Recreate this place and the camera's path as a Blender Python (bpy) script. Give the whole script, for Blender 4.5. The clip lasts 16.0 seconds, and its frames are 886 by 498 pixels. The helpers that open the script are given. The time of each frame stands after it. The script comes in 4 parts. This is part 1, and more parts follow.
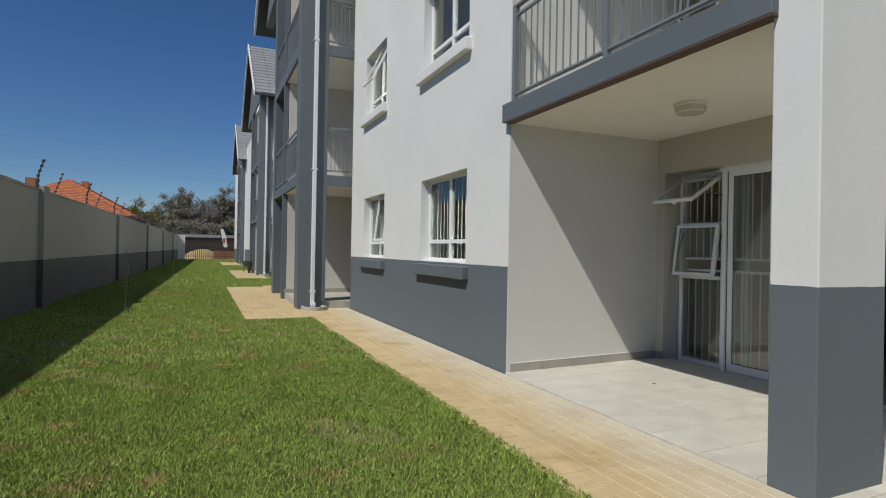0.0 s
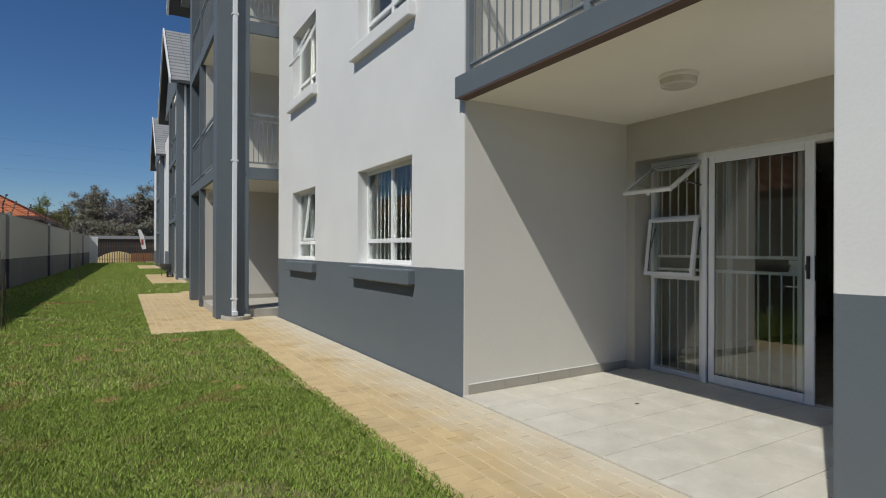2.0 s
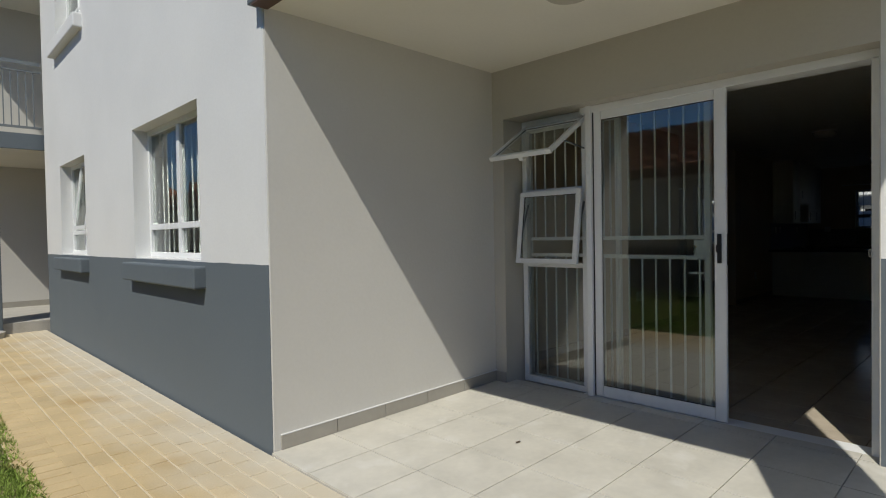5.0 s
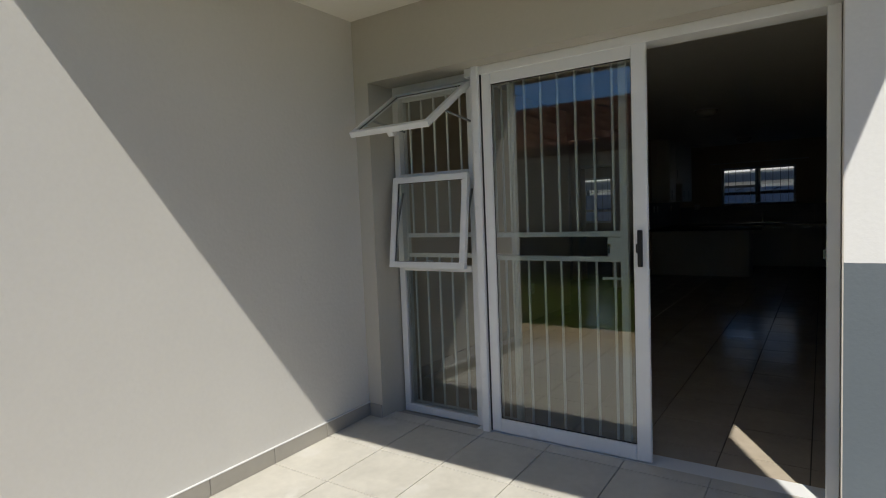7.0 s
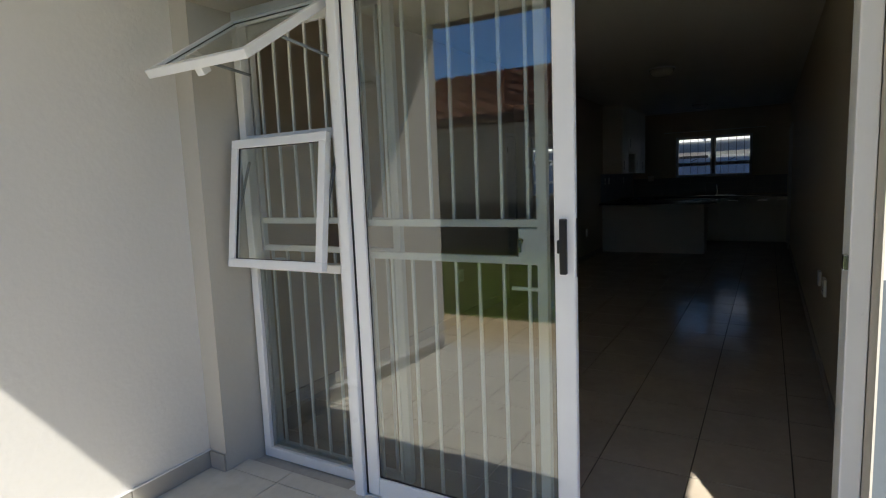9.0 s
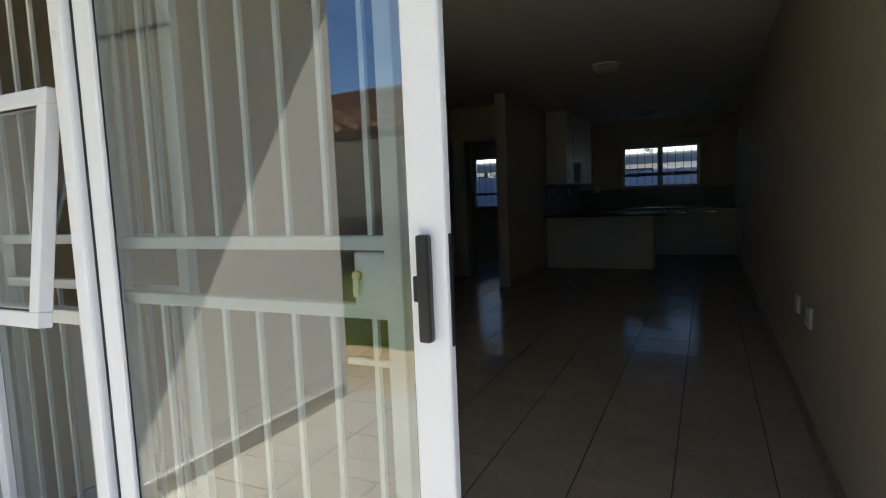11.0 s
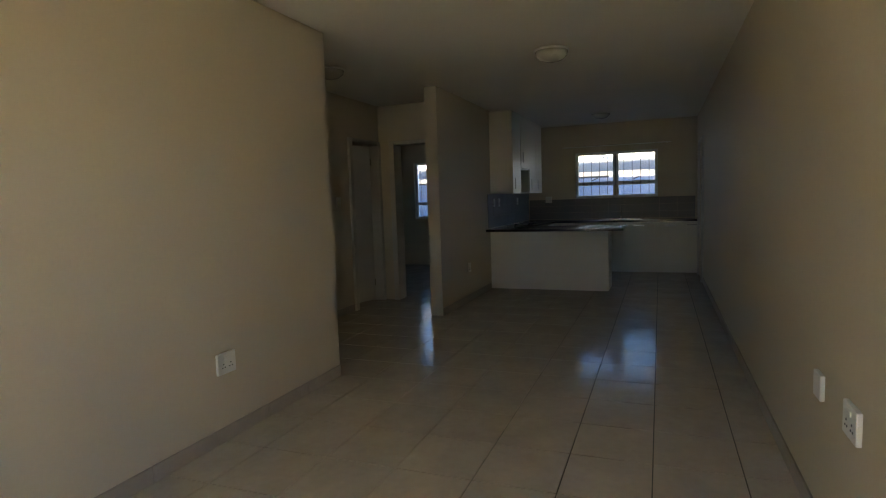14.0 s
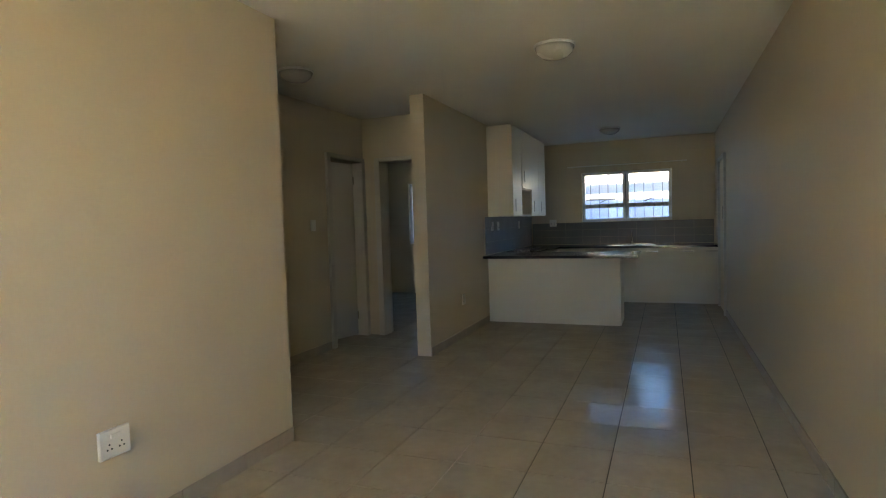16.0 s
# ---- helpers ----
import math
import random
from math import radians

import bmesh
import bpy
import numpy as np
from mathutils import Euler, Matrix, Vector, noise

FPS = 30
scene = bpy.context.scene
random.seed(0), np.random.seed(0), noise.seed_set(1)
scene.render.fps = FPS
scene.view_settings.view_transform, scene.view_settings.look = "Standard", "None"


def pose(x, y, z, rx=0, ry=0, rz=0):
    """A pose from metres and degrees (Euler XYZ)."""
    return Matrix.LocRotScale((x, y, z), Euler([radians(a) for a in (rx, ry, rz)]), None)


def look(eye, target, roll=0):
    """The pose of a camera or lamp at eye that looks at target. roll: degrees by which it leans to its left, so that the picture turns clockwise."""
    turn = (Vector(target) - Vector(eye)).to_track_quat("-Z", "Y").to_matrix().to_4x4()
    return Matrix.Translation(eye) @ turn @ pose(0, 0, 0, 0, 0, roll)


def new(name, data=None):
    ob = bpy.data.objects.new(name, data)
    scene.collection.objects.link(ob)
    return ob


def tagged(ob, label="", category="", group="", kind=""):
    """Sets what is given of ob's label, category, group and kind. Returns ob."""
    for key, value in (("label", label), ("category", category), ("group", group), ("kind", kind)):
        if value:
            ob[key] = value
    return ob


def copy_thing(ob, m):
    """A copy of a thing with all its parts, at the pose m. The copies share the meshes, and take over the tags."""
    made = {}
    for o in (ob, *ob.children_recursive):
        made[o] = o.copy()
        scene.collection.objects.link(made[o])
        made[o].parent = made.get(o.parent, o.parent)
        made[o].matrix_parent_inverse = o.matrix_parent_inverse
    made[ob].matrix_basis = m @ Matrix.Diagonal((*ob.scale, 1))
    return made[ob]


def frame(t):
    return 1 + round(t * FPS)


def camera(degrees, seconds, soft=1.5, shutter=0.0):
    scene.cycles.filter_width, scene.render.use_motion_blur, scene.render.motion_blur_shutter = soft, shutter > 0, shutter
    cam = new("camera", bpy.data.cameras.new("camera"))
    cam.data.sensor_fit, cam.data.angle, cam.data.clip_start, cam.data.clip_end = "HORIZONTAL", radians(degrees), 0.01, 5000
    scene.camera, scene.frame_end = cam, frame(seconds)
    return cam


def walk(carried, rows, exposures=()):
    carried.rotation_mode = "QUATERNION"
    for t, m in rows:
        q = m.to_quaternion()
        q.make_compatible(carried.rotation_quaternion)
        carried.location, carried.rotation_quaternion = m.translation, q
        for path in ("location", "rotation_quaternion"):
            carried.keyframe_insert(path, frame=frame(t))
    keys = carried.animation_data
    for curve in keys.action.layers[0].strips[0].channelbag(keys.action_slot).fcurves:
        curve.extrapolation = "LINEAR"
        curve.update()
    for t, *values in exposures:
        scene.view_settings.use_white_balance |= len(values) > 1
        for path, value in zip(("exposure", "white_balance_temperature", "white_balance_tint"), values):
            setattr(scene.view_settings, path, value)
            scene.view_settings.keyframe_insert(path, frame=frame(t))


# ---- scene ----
cam = camera(76.7, 16.0, 1.1)
PATH = [
    (0, (0.756, 0.658, 1.263), (1.546, 2.496, 1.269), 1.0),
    (0.5, (0.803, 0.867, 1.264), (1.639, 2.684, 1.27), 0.8),
    (1, (0.873, 1.124, 1.273), (1.758, 2.918, 1.28), 0.6),
    (1.5, (0.963, 1.35, 1.281), (1.906, 3.113, 1.286), 0.4),
    (2, (1.081, 1.582, 1.285), (2.076, 3.317, 1.287), 0.2),
    (2.5, (1.191, 1.829, 1.284), (2.234, 3.535, 1.277), 0.0),
    (3, (1.333, 2.037, 1.288), (2.432, 3.708, 1.266), -0.2),
    (3.5, (1.529, 2.242, 1.285), (2.696, 3.866, 1.257), -0.4),
    (4, (1.714, 2.426, 1.27), (2.965, 3.986, 1.228), -0.5),
    (4.5, (1.909, 2.576, 1.252), (3.24, 4.069, 1.21), -0.8),
    (5, (2.128, 2.694, 1.257), (3.523, 4.126, 1.213), -1.0),
    (5.2, (2.212, 2.745, 1.254), (3.631, 4.154, 1.211), -1.1),
    (7.5, (3.198, 3.34, 1.382), (4.882, 4.406, 1.222), -2.3),
    (8, (3.453, 3.383, 1.365), (5.149, 4.426, 1.173), -2.1),
    (8.2, (3.563, 3.372, 1.396), (5.251, 4.422, 1.178), -2.3),
    (10.3, (4.638, 3.53, 1.329), (6.416, 4.423, 1.122), -2.1),
    (10.5, (4.698, 3.536, 1.324), (6.482, 4.417, 1.125), -2.1),
    (11, (4.971, 3.562, 1.311), (6.769, 4.415, 1.117), -2.3),
    (11.5, (5.202, 3.561, 1.309), (7.012, 4.389, 1.116), -2.2),
    (12, (5.402, 3.546, 1.301), (7.218, 4.361, 1.111), -2.1),
    (12.5, (5.592, 3.571, 1.295), (7.421, 4.36, 1.109), -1.9),
    (13, (5.797, 3.602, 1.317), (7.638, 4.36, 1.133), -1.9),
    (13.5, (6.008, 3.637, 1.345), (7.86, 4.37, 1.161), -1.9),
    (14, (6.245, 3.659, 1.366), (8.101, 4.382, 1.186), -1.9),
    (14.5, (6.439, 3.665, 1.398), (8.296, 4.388, 1.228), -1.9),
    (15, (6.644, 3.723, 1.396), (8.503, 4.445, 1.246), -1.9),
    (15.5, (6.843, 3.763, 1.384), (8.704, 4.487, 1.271), -1.8),
    (16, (7.068, 3.801, 1.354), (8.923, 4.54, 1.258), -1.8),
]
EXPOSURES = [(0, 0.0, 6600, 6), (5.2, 0.0, 6600, 6), (7.5, 0.55, 6600, 8), (8.2, 0.9, 6600, 8), (10.3, 1.7, 6600, 8), (11, 1.9, 6600, 7), (11.5, 2.15, 6650, 7), (12, 2.25, 6700, 8), (12.5, 2.65, 7000, 10), (13, 3.3, 7450, 11), (13.5, 3.85, 7800, 11), (14, 4.2, 7950, 11), (15, 4.85, 8100, 10), (16, 5.43, 8100, 10)]
walk(cam, [(t, look(eye, target, roll)) for t, eye, target, roll in PATH], EXPOSURES)

# ---- light ----
SUN = Vector((0.685, 0.353, -1.0)).normalized()
world = bpy.data.worlds.new("sky")
scene.world = world
world.use_nodes = True
wn = world.node_tree.nodes
sky = wn.new("ShaderNodeTexSky")
sky.sky_type = "NISHITA"
sky.sun_disc = False
sky.sun_elevation = math.asin(-SUN.z)
sky.sun_rotation = math.atan2(-SUN.x, -SUN.y)
sky.altitude = 2200
sky.air_density = 1.15
sky.dust_density = 0.0
sky.ozone_density = 6.0
wn["Background"].inputs["Strength"].default_value = 0.072
deep = wn.new("ShaderNodeHueSaturation")
deep.inputs["Hue"].default_value = 0.506
deep.inputs["Saturation"].default_value = 1.15
world.node_tree.links.new(sky.outputs[0], deep.inputs["Color"])
world.node_tree.links.new(deep.outputs[0], wn["Background"].inputs[0])
sun_data = bpy.data.lights.new("sun", "SUN")
sun_data.energy, sun_data.angle, sun_data.color = 3.6, radians(0.53), (1.0, 0.955, 0.89)
sun = new("sun", sun_data)
sun.matrix_world = look((-20, -12, 40), Vector((-20, -12, 40)) + SUN)


# ---- materials ----
def material(name, color, rough=0.6, metal=0.0, vary=0.12, scale=3.0, grain=60.0, bump=0.1, depth=0.002, spec=0.5, per_object=0.0, per_island=0.0, stain=None):
    """Painted, stone or metal surface with broad and fine variation and relief."""
    m = bpy.data.materials.new(name)
    m.use_nodes = True
    t = m.node_tree
    n, link = t.nodes, t.links.new
    b = n["Principled BSDF"]
    b.inputs["Roughness"].default_value = rough
    b.inputs["Metallic"].default_value = metal
    b.inputs["Specular IOR Level"].default_value = spec
    geo = n.new("ShaderNodeNewGeometry")
    big = n.new("ShaderNodeTexNoise")
    big.inputs["Scale"].default_value = scale
    big.inputs["Detail"].default_value = 6
    fine = n.new("ShaderNodeTexNoise")
    fine.inputs["Scale"].default_value = grain
    fine.inputs["Detail"].default_value = 4
    link(geo.outputs["Position"], big.inputs["Vector"])
    link(geo.outputs["Position"], fine.inputs["Vector"])
    add = n.new("ShaderNodeMath")
    add.operation = "MULTIPLY_ADD"
    link(fine.outputs[0], add.inputs[0])
    add.inputs[1].default_value = 0.5
    link(big.outputs[0], add.inputs[2])
    total = add.outputs[0]
    low, high = 1 - vary, 1 + vary
    if per_object or per_island:
        src = n.new("ShaderNodeObjectInfo").outputs["Random"] if per_object else geo.outputs["Random Per Island"]
        more = n.new("ShaderNodeMath")
        more.operation = "MULTIPLY_ADD"
        link(src, more.inputs[0])
        more.inputs[1].default_value = per_object or per_island
        link(total, more.inputs[2])
        total = more.outputs[0]
    ramp = n.new("ShaderNodeMapRange")
    ramp.inputs[1].default_value, ramp.inputs[2].default_value = 0.35, 1.15 + (per_object or per_island)
    ramp.inputs[3].default_value, ramp.inputs[4].default_value = low, high
    link(total, ramp.inputs[0])
    mul = n.new("ShaderNodeMix")
    mul.data_type, mul.blend_type = "RGBA", "MULTIPLY"
    mul.inputs[0].default_value = 1.0
    mul.inputs[6].default_value = (*color, 1)
    link(ramp.outputs[0], mul.inputs[7])
    out = mul.outputs[2]
    if stain:
        spots = n.new("ShaderNodeTexNoise")
        spots.inputs["Scale"].default_value = stain[1]
        spots.inputs["Detail"].default_value = 5
        link(geo.outputs["Position"], spots.inputs["Vector"])
        mask = n.new("ShaderNodeMapRange")
        mask.inputs[1].default_value, mask.inputs[2].default_value = stain[2], stain[2] + 0.12
        link(spots.outputs[0], mask.inputs[0])
        over = n.new("ShaderNodeMix")
        over.data_type = "RGBA"
        link(mask.outputs[0], over.inputs[0])
        link(out, over.inputs[6])
        over.inputs[7].default_value = (*stain[0], 1)
        out = over.outputs[2]
    link(out, b.inputs["Base Color"])
    rr = n.new("ShaderNodeMapRange")
    rr.inputs[1].default_value, rr.inputs[2].default_value = 0.3, 0.8
    rr.inputs[3].default_value, rr.inputs[4].default_value = max(0.02, rough - 0.08), min(1, rough + 0.08)
    link(big.outputs[0], rr.inputs[0])
    link(rr.outputs[0], b.inputs["Roughness"])
    if bump:
        bp = n.new("ShaderNodeBump")
        bp.inputs["Strength"].default_value = bump
        bp.inputs["Distance"].default_value = depth
        link(fine.outputs[0], bp.inputs["Height"])
        link(bp.outputs[0], b.inputs["Normal"])
    return m


def two_tone(name, upper, lower, height, rough=0.75):
    """Plaster painted in two colours that meet at a level line."""
    m = material(name, (1, 1, 1), rough, vary=0.06, scale=1.3, grain=60, bump=0.25, depth=0.003)
    t = m.node_tree
    n, link = t.nodes, t.links.new
    geo = n.new("ShaderNodeNewGeometry")
    sep = n.new("ShaderNodeSeparateXYZ")
    link(geo.outputs["Position"], sep.inputs[0])
    wob = n.new("ShaderNodeTexNoise")
    wob.inputs["Scale"].default_value = 6
    link(geo.outputs["Position"], wob.inputs["Vector"])
    z = n.new("ShaderNodeMath")
    z.operation = "MULTIPLY_ADD"
    link(wob.outputs[0], z.inputs[0])
    z.inputs[1].default_value = 0.012
    link(sep.outputs[2], z.inputs[2])
    gt = n.new("ShaderNodeMath")
    gt.operation = "GREATER_THAN"
    gt.inputs[1].default_value = height + 0.006
    link(z.outputs[0], gt.inputs[0])
    two = n.new("ShaderNodeMix")
    two.data_type = "RGBA"
    two.inputs[6].default_value, two.inputs[7].default_value = (*lower, 1), (*upper, 1)
    link(gt.outputs[0], two.inputs[0])
    mul = [x for x in n if x.bl_idname == "ShaderNodeMix" and x.blend_type == "MULTIPLY"][0]
    link(two.outputs[2], mul.inputs[6])
    return m


WHITE_C, GREY_C = (0.72, 0.72, 0.71), (0.118, 0.141, 0.160)
PLASTER = material("white_plaster", WHITE_C, 0.8, vary=0.05, scale=1.2, grain=45, bump=0.35, depth=0.004)
GREY = material("grey_paint", GREY_C, 0.7, vary=0.08, scale=1.5, grain=45, bump=0.3, depth=0.004)
FACADE = two_tone("two_tone_plaster", WHITE_C, GREY_C, 1.108)
# Painted base band, its tone lowered to include shade at the wall foot.
BOUNDARY = two_tone("boundary_plaster", (0.34, 0.335, 0.32), (0.075, 0.08, 0.088), 0.95)
# Patio wall colours are lowered to deepen the shade under the balcony.
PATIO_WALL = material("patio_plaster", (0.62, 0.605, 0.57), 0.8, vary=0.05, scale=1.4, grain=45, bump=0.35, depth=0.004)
BACK_WALL = material("shade_toned_plaster", (0.50, 0.475, 0.415), 0.8, vary=0.05, scale=1.4, grain=45, bump=0.35, depth=0.004)
SOFFIT = material("soffit_paint", (0.80, 0.775, 0.70), 0.85, vary=0.05, scale=1.5, grain=40, bump=0.15)
CREAM = material("cream_wall_paint", (0.60, 0.515, 0.375), 0.68, spec=0.3, vary=0.05, scale=1.4, grain=55, bump=0.15, depth=0.002)
CEILING = material("ceiling_paint", (0.80, 0.76, 0.665), 0.8, vary=0.04, scale=1.5, grain=40, bump=0.1)
ALU = material("white_aluminium", (0.80, 0.81, 0.81), 0.35, vary=0.03, scale=4, grain=30, bump=0.0)
STEEL_W = material("white_steel_bar", (0.78, 0.79, 0.76), 0.4, vary=0.05, scale=5, grain=60, bump=0.05)
RUBBER = material("black_rubber", (0.015, 0.015, 0.016), 0.5, vary=0.2, bump=0.0)
BLACK = material("black_plastic", (0.02, 0.02, 0.022), 0.35, vary=0.2, bump=0.05)
RAIL = material("grey_steel_rail", (0.17, 0.19, 0.205), 0.45, vary=0.1, scale=6, bump=0.05)
PIPE = material("white_pvc", (0.75, 0.77, 0.80), 0.4, vary=0.05, scale=3, bump=0.0)
PAVER = material("sand_paver", (0.53, 0.405, 0.225), 0.85, vary=0.22, scale=3.5, grain=90, bump=0.6, depth=0.004, per_object=0.3, stain=((0.44, 0.31, 0.15), 1.6, 0.56))
PAVER_S = material("sand_paver_field", (0.53, 0.405, 0.225), 0.85, vary=0.22, scale=3.5, grain=90, bump=0.6, depth=0.004, per_island=0.3, stain=((0.44, 0.31, 0.15), 1.6, 0.56))
SAND = material("joint_sand", (0.60, 0.51, 0.36), 0.95, vary=0.2, scale=8, grain=150, bump=0.6)
TILE_OUT = material("patio_tile", (0.58, 0.555, 0.49), 0.42, vary=0.17, scale=5.0, grain=25, bump=0.08, per_object=0.12, stain=((0.66, 0.64, 0.59), 4.2, 0.60))
GROUT = material("tile_grout", (0.48, 0.45, 0.40), 0.9, vary=0.15, scale=10, bump=0.3)
TILE_IN = material("floor_tile", (0.45, 0.39, 0.31), 0.19, spec=0.025, vary=0.16, scale=4.0, grain=22, bump=0.03, per_object=0.1)
GROUT_IN = material("dark_grout", (0.10, 0.085, 0.065), 0.8, vary=0.15, scale=10, bump=0.3)
SKIRT = material("skirting_tile", (0.36, 0.34, 0.30), 0.4, vary=0.12, scale=5, grain=25, bump=0.05, per_object=0.1)
SKIRT_IN = material("inner_skirting_tile", (0.40, 0.335, 0.265), 0.55, spec=0.3, vary=0.12, scale=5, grain=25, bump=0.05, per_object=0.1)
SOIL = material("lawn_soil", (0.19, 0.175, 0.07), 0.95, vary=0.35, scale=2.5, grain=40, bump=0.8, depth=0.02, stain=((0.30, 0.16, 0.08), 1.7, 0.64))
EARTH = material("dry_ground", (0.30, 0.24, 0.16), 0.95, vary=0.3, scale=0.4, grain=10, bump=0.5, depth=0.02)
CONCRETE = material("concrete", (0.42, 0.40, 0.36), 0.85, vary=0.2, scale=6, grain=60, bump=0.4)
# Clay browned to carry the dimness of the roof reflected in the door glass.
BROWN_CLAY = material("dimmed_clay_roof_tile", (0.36, 0.16, 0.085), 0.8, vary=0.3, scale=2.0, grain=20, bump=0.3, per_island=0.3)
CLAY = material("clay_roof_tile", (0.50, 0.17, 0.075), 0.75, vary=0.3, scale=2.0, grain=20, bump=0.3, per_island=0.4)
SLATE = material("grey_roof_tile", (0.26, 0.265, 0.27), 0.7, vary=0.15, scale=2.0, grain=20, bump=0.3, per_island=0.3)
BROWN = material("brown_fascia_and_beam_shade", (0.10, 0.06, 0.045), 0.7, vary=0.2)
BARGE = material("white_barge_board", (0.74, 0.75, 0.75), 0.5, vary=0.05)
# Roof board colour, used as well on sheets that imitate unlit depth.
DARK_ROOF_AND_SHADE = material("dark_soffit_and_room_shade", (0.05, 0.055, 0.065), 0.6, vary=0.1)
CABINET = material("white_melamine", (0.72, 0.675, 0.56), 0.45, spec=0.3, vary=0.03, scale=2, bump=0.0)
STONE = material("dark_granite", (0.035, 0.030, 0.030), 0.15, vary=0.5, scale=60, grain=200, bump=0.0)
SPLASH = material("grey_wall_tile", (0.19, 0.178, 0.165), 0.38, vary=0.1, scale=6, grain=30, bump=0.05, per_object=0.1)
DOOR_PAINT = material("white_door_paint", (0.56, 0.52, 0.44), 0.45, vary=0.05, scale=2, bump=0.05)
PLASTIC = material("white_plastic", (0.78, 0.76, 0.70), 0.35, vary=0.02, bump=0.0)
OPAL = material("opal_glass", (0.58, 0.55, 0.48), 0.25, vary=0.05, scale=5, bump=0.0)
CHROME = material("chrome", (0.6, 0.6, 0.6), 0.2, metal=1.0, vary=0.05, bump=0.0)
BRASS = material("brass", (0.55, 0.42, 0.18), 0.35, metal=1.0, vary=0.1, bump=0.0)
WIRE = material("dark_wire", (0.05, 0.05, 0.05), 0.5, vary=0.1, bump=0.0)
BARK = material("bark", (0.10, 0.075, 0.055), 0.9, vary=0.3, scale=6, bump=0.6)
# Leaf colour is paled to put distance haze into it.
LEAF = material("hazy_leaf", (0.21, 0.19, 0.135), 0.7, vary=0.35, scale=1.5, grain=8, bump=0.0, per_island=0.5)
LEAF_Y = material("yellow_green_leaf", (0.17, 0.18, 0.035), 0.7, vary=0.35, scale=1.5, grain=8, bump=0.0, per_island=0.5)
TWIG = material("bare_twig", (0.20, 0.18, 0.165), 0.9, vary=0.2, bump=0.0)
PALISADE = material("rusty_palisade", (0.13, 0.09, 0.065), 0.7, vary=0.3)
BANNER = material("banner_cloth", (0.74, 0.72, 0.70), 0.8, vary=0.05)
BANNER_R = material("banner_red_print", (0.36, 0.06, 0.05), 0.8, vary=0.1)
YELLOW = material("yellow_sand_heap", (0.36, 0.28, 0.13), 0.95, vary=0.3, scale=2, bump=0.6)
ORANGE = material("orange_barrier", (0.30, 0.13, 0.06), 0.8, vary=0.2)
METAL_ROOF = material("grey_sheet_roof", (0.32, 0.33, 0.34), 0.5, vary=0.1)
BLUEWALL = material("yard_wall_plaster", (0.30, 0.36, 0.50), 0.8, vary=0.08)


def cement_dust(m, x0, x1):
    """Pale cement dust spilt along the foot of the wall, ragged in outline."""
    t = m.node_tree
    n, link = t.nodes, t.links.new
    b = n["Principled BSDF"]
    old = b.inputs["Base Color"].links[0].from_socket
    geo, sep, spill = n.new("ShaderNodeNewGeometry"), n.new("ShaderNodeSeparateXYZ"), n.new("ShaderNodeTexNoise")
    spill.inputs["Scale"].default_value, spill.inputs["Detail"].default_value = 2.4, 7
    link(geo.outputs["Position"], sep.inputs[0])
    link(geo.outputs["Position"], spill.inputs["Vector"])
    mad = n.new("ShaderNodeMath")
    mad.operation = "MULTIPLY_ADD"
    link(spill.outputs[0], mad.inputs[0])
    mad.inputs[1].default_value = 0.9
    link(sep.outputs[0], mad.inputs[2])
    rng = n.new("ShaderNodeMapRange")
    rng.inputs[1].default_value, rng.inputs[2].default_value = x0 + 0.45, x1 + 0.45
    rng.inputs[3].default_value, rng.inputs[4].default_value = 0.0, 0.85
    link(sep.outputs[0], rng.inputs[0])
    link(mad.outputs[0], rng.inputs[0])
    mix = n.new("ShaderNodeMix")
    mix.data_type = "RGBA"
    link(rng.outputs[0], mix.inputs[0])
    link(old, mix.inputs[6])
    mix.inputs[7].default_value = (0.60, 0.555, 0.46, 1)
    link(mix.outputs[2], b.inputs["Base Color"])


for stone in (PAVER, PAVER_S, SAND):
    cement_dust(stone, 3.0, 3.65)


def glass_material(name, tint, rough=0.0, ior=1.72):
    m = bpy.data.materials.new(name)
    m.use_nodes = True
    b = m.node_tree.nodes["Principled BSDF"]
    b.inputs["Base Color"].default_value = (*tint, 1)
    b.inputs["Transmission Weight"].default_value = 1.0
    b.inputs["Roughness"].default_value = rough
    b.inputs["IOR"].default_value = ior
    return m


GLASS = glass_material("tinted_door_glass", (0.91, 0.97, 0.94), ior=1.8)
TINTED = glass_material("tinted_window_glass", (0.62, 0.67, 0.66), ior=1.36)
PANE = glass_material("clear_window_glass", (0.93, 0.96, 0.95), ior=1.33)


# ---- mesh helpers ----
def box(bm, x0, x1, y0, y1, z0, z1, bevel=0.0):
    vs = [bm.verts.new(p) for p in ((x0, y0, z0), (x1, y0, z0), (x1, y1, z0), (x0, y1, z0), (x0, y0, z1), (x1, y0, z1), (x1, y1, z1), (x0, y1, z1))]
    fs = [bm.faces.new([vs[i] for i in f]) for f in ((3, 2, 1, 0), (4, 5, 6, 7), (0, 1, 5, 4), (1, 2, 6, 5), (2, 3, 7, 6), (3, 0, 4, 7))]
    if bevel:
        bmesh.ops.bevel(bm, geom=list({e for f in fs for e in f.edges}), offset=bevel, segments=2, affect="EDGES", profile=0.5)
    return bm


def tube(bm, a, b, r, sides=10, r2=None):
    a, b = Vector(a), Vector(b)
    d = (b - a)
    m = Matrix.Translation((a + b) / 2) @ d.to_track_quat("Z", "Y").to_matrix().to_4x4()
    bmesh.ops.create_cone(bm, cap_ends=True, segments=sides, radius1=r, radius2=r if r2 is None else r2, depth=d.length, matrix=m)
    return bm


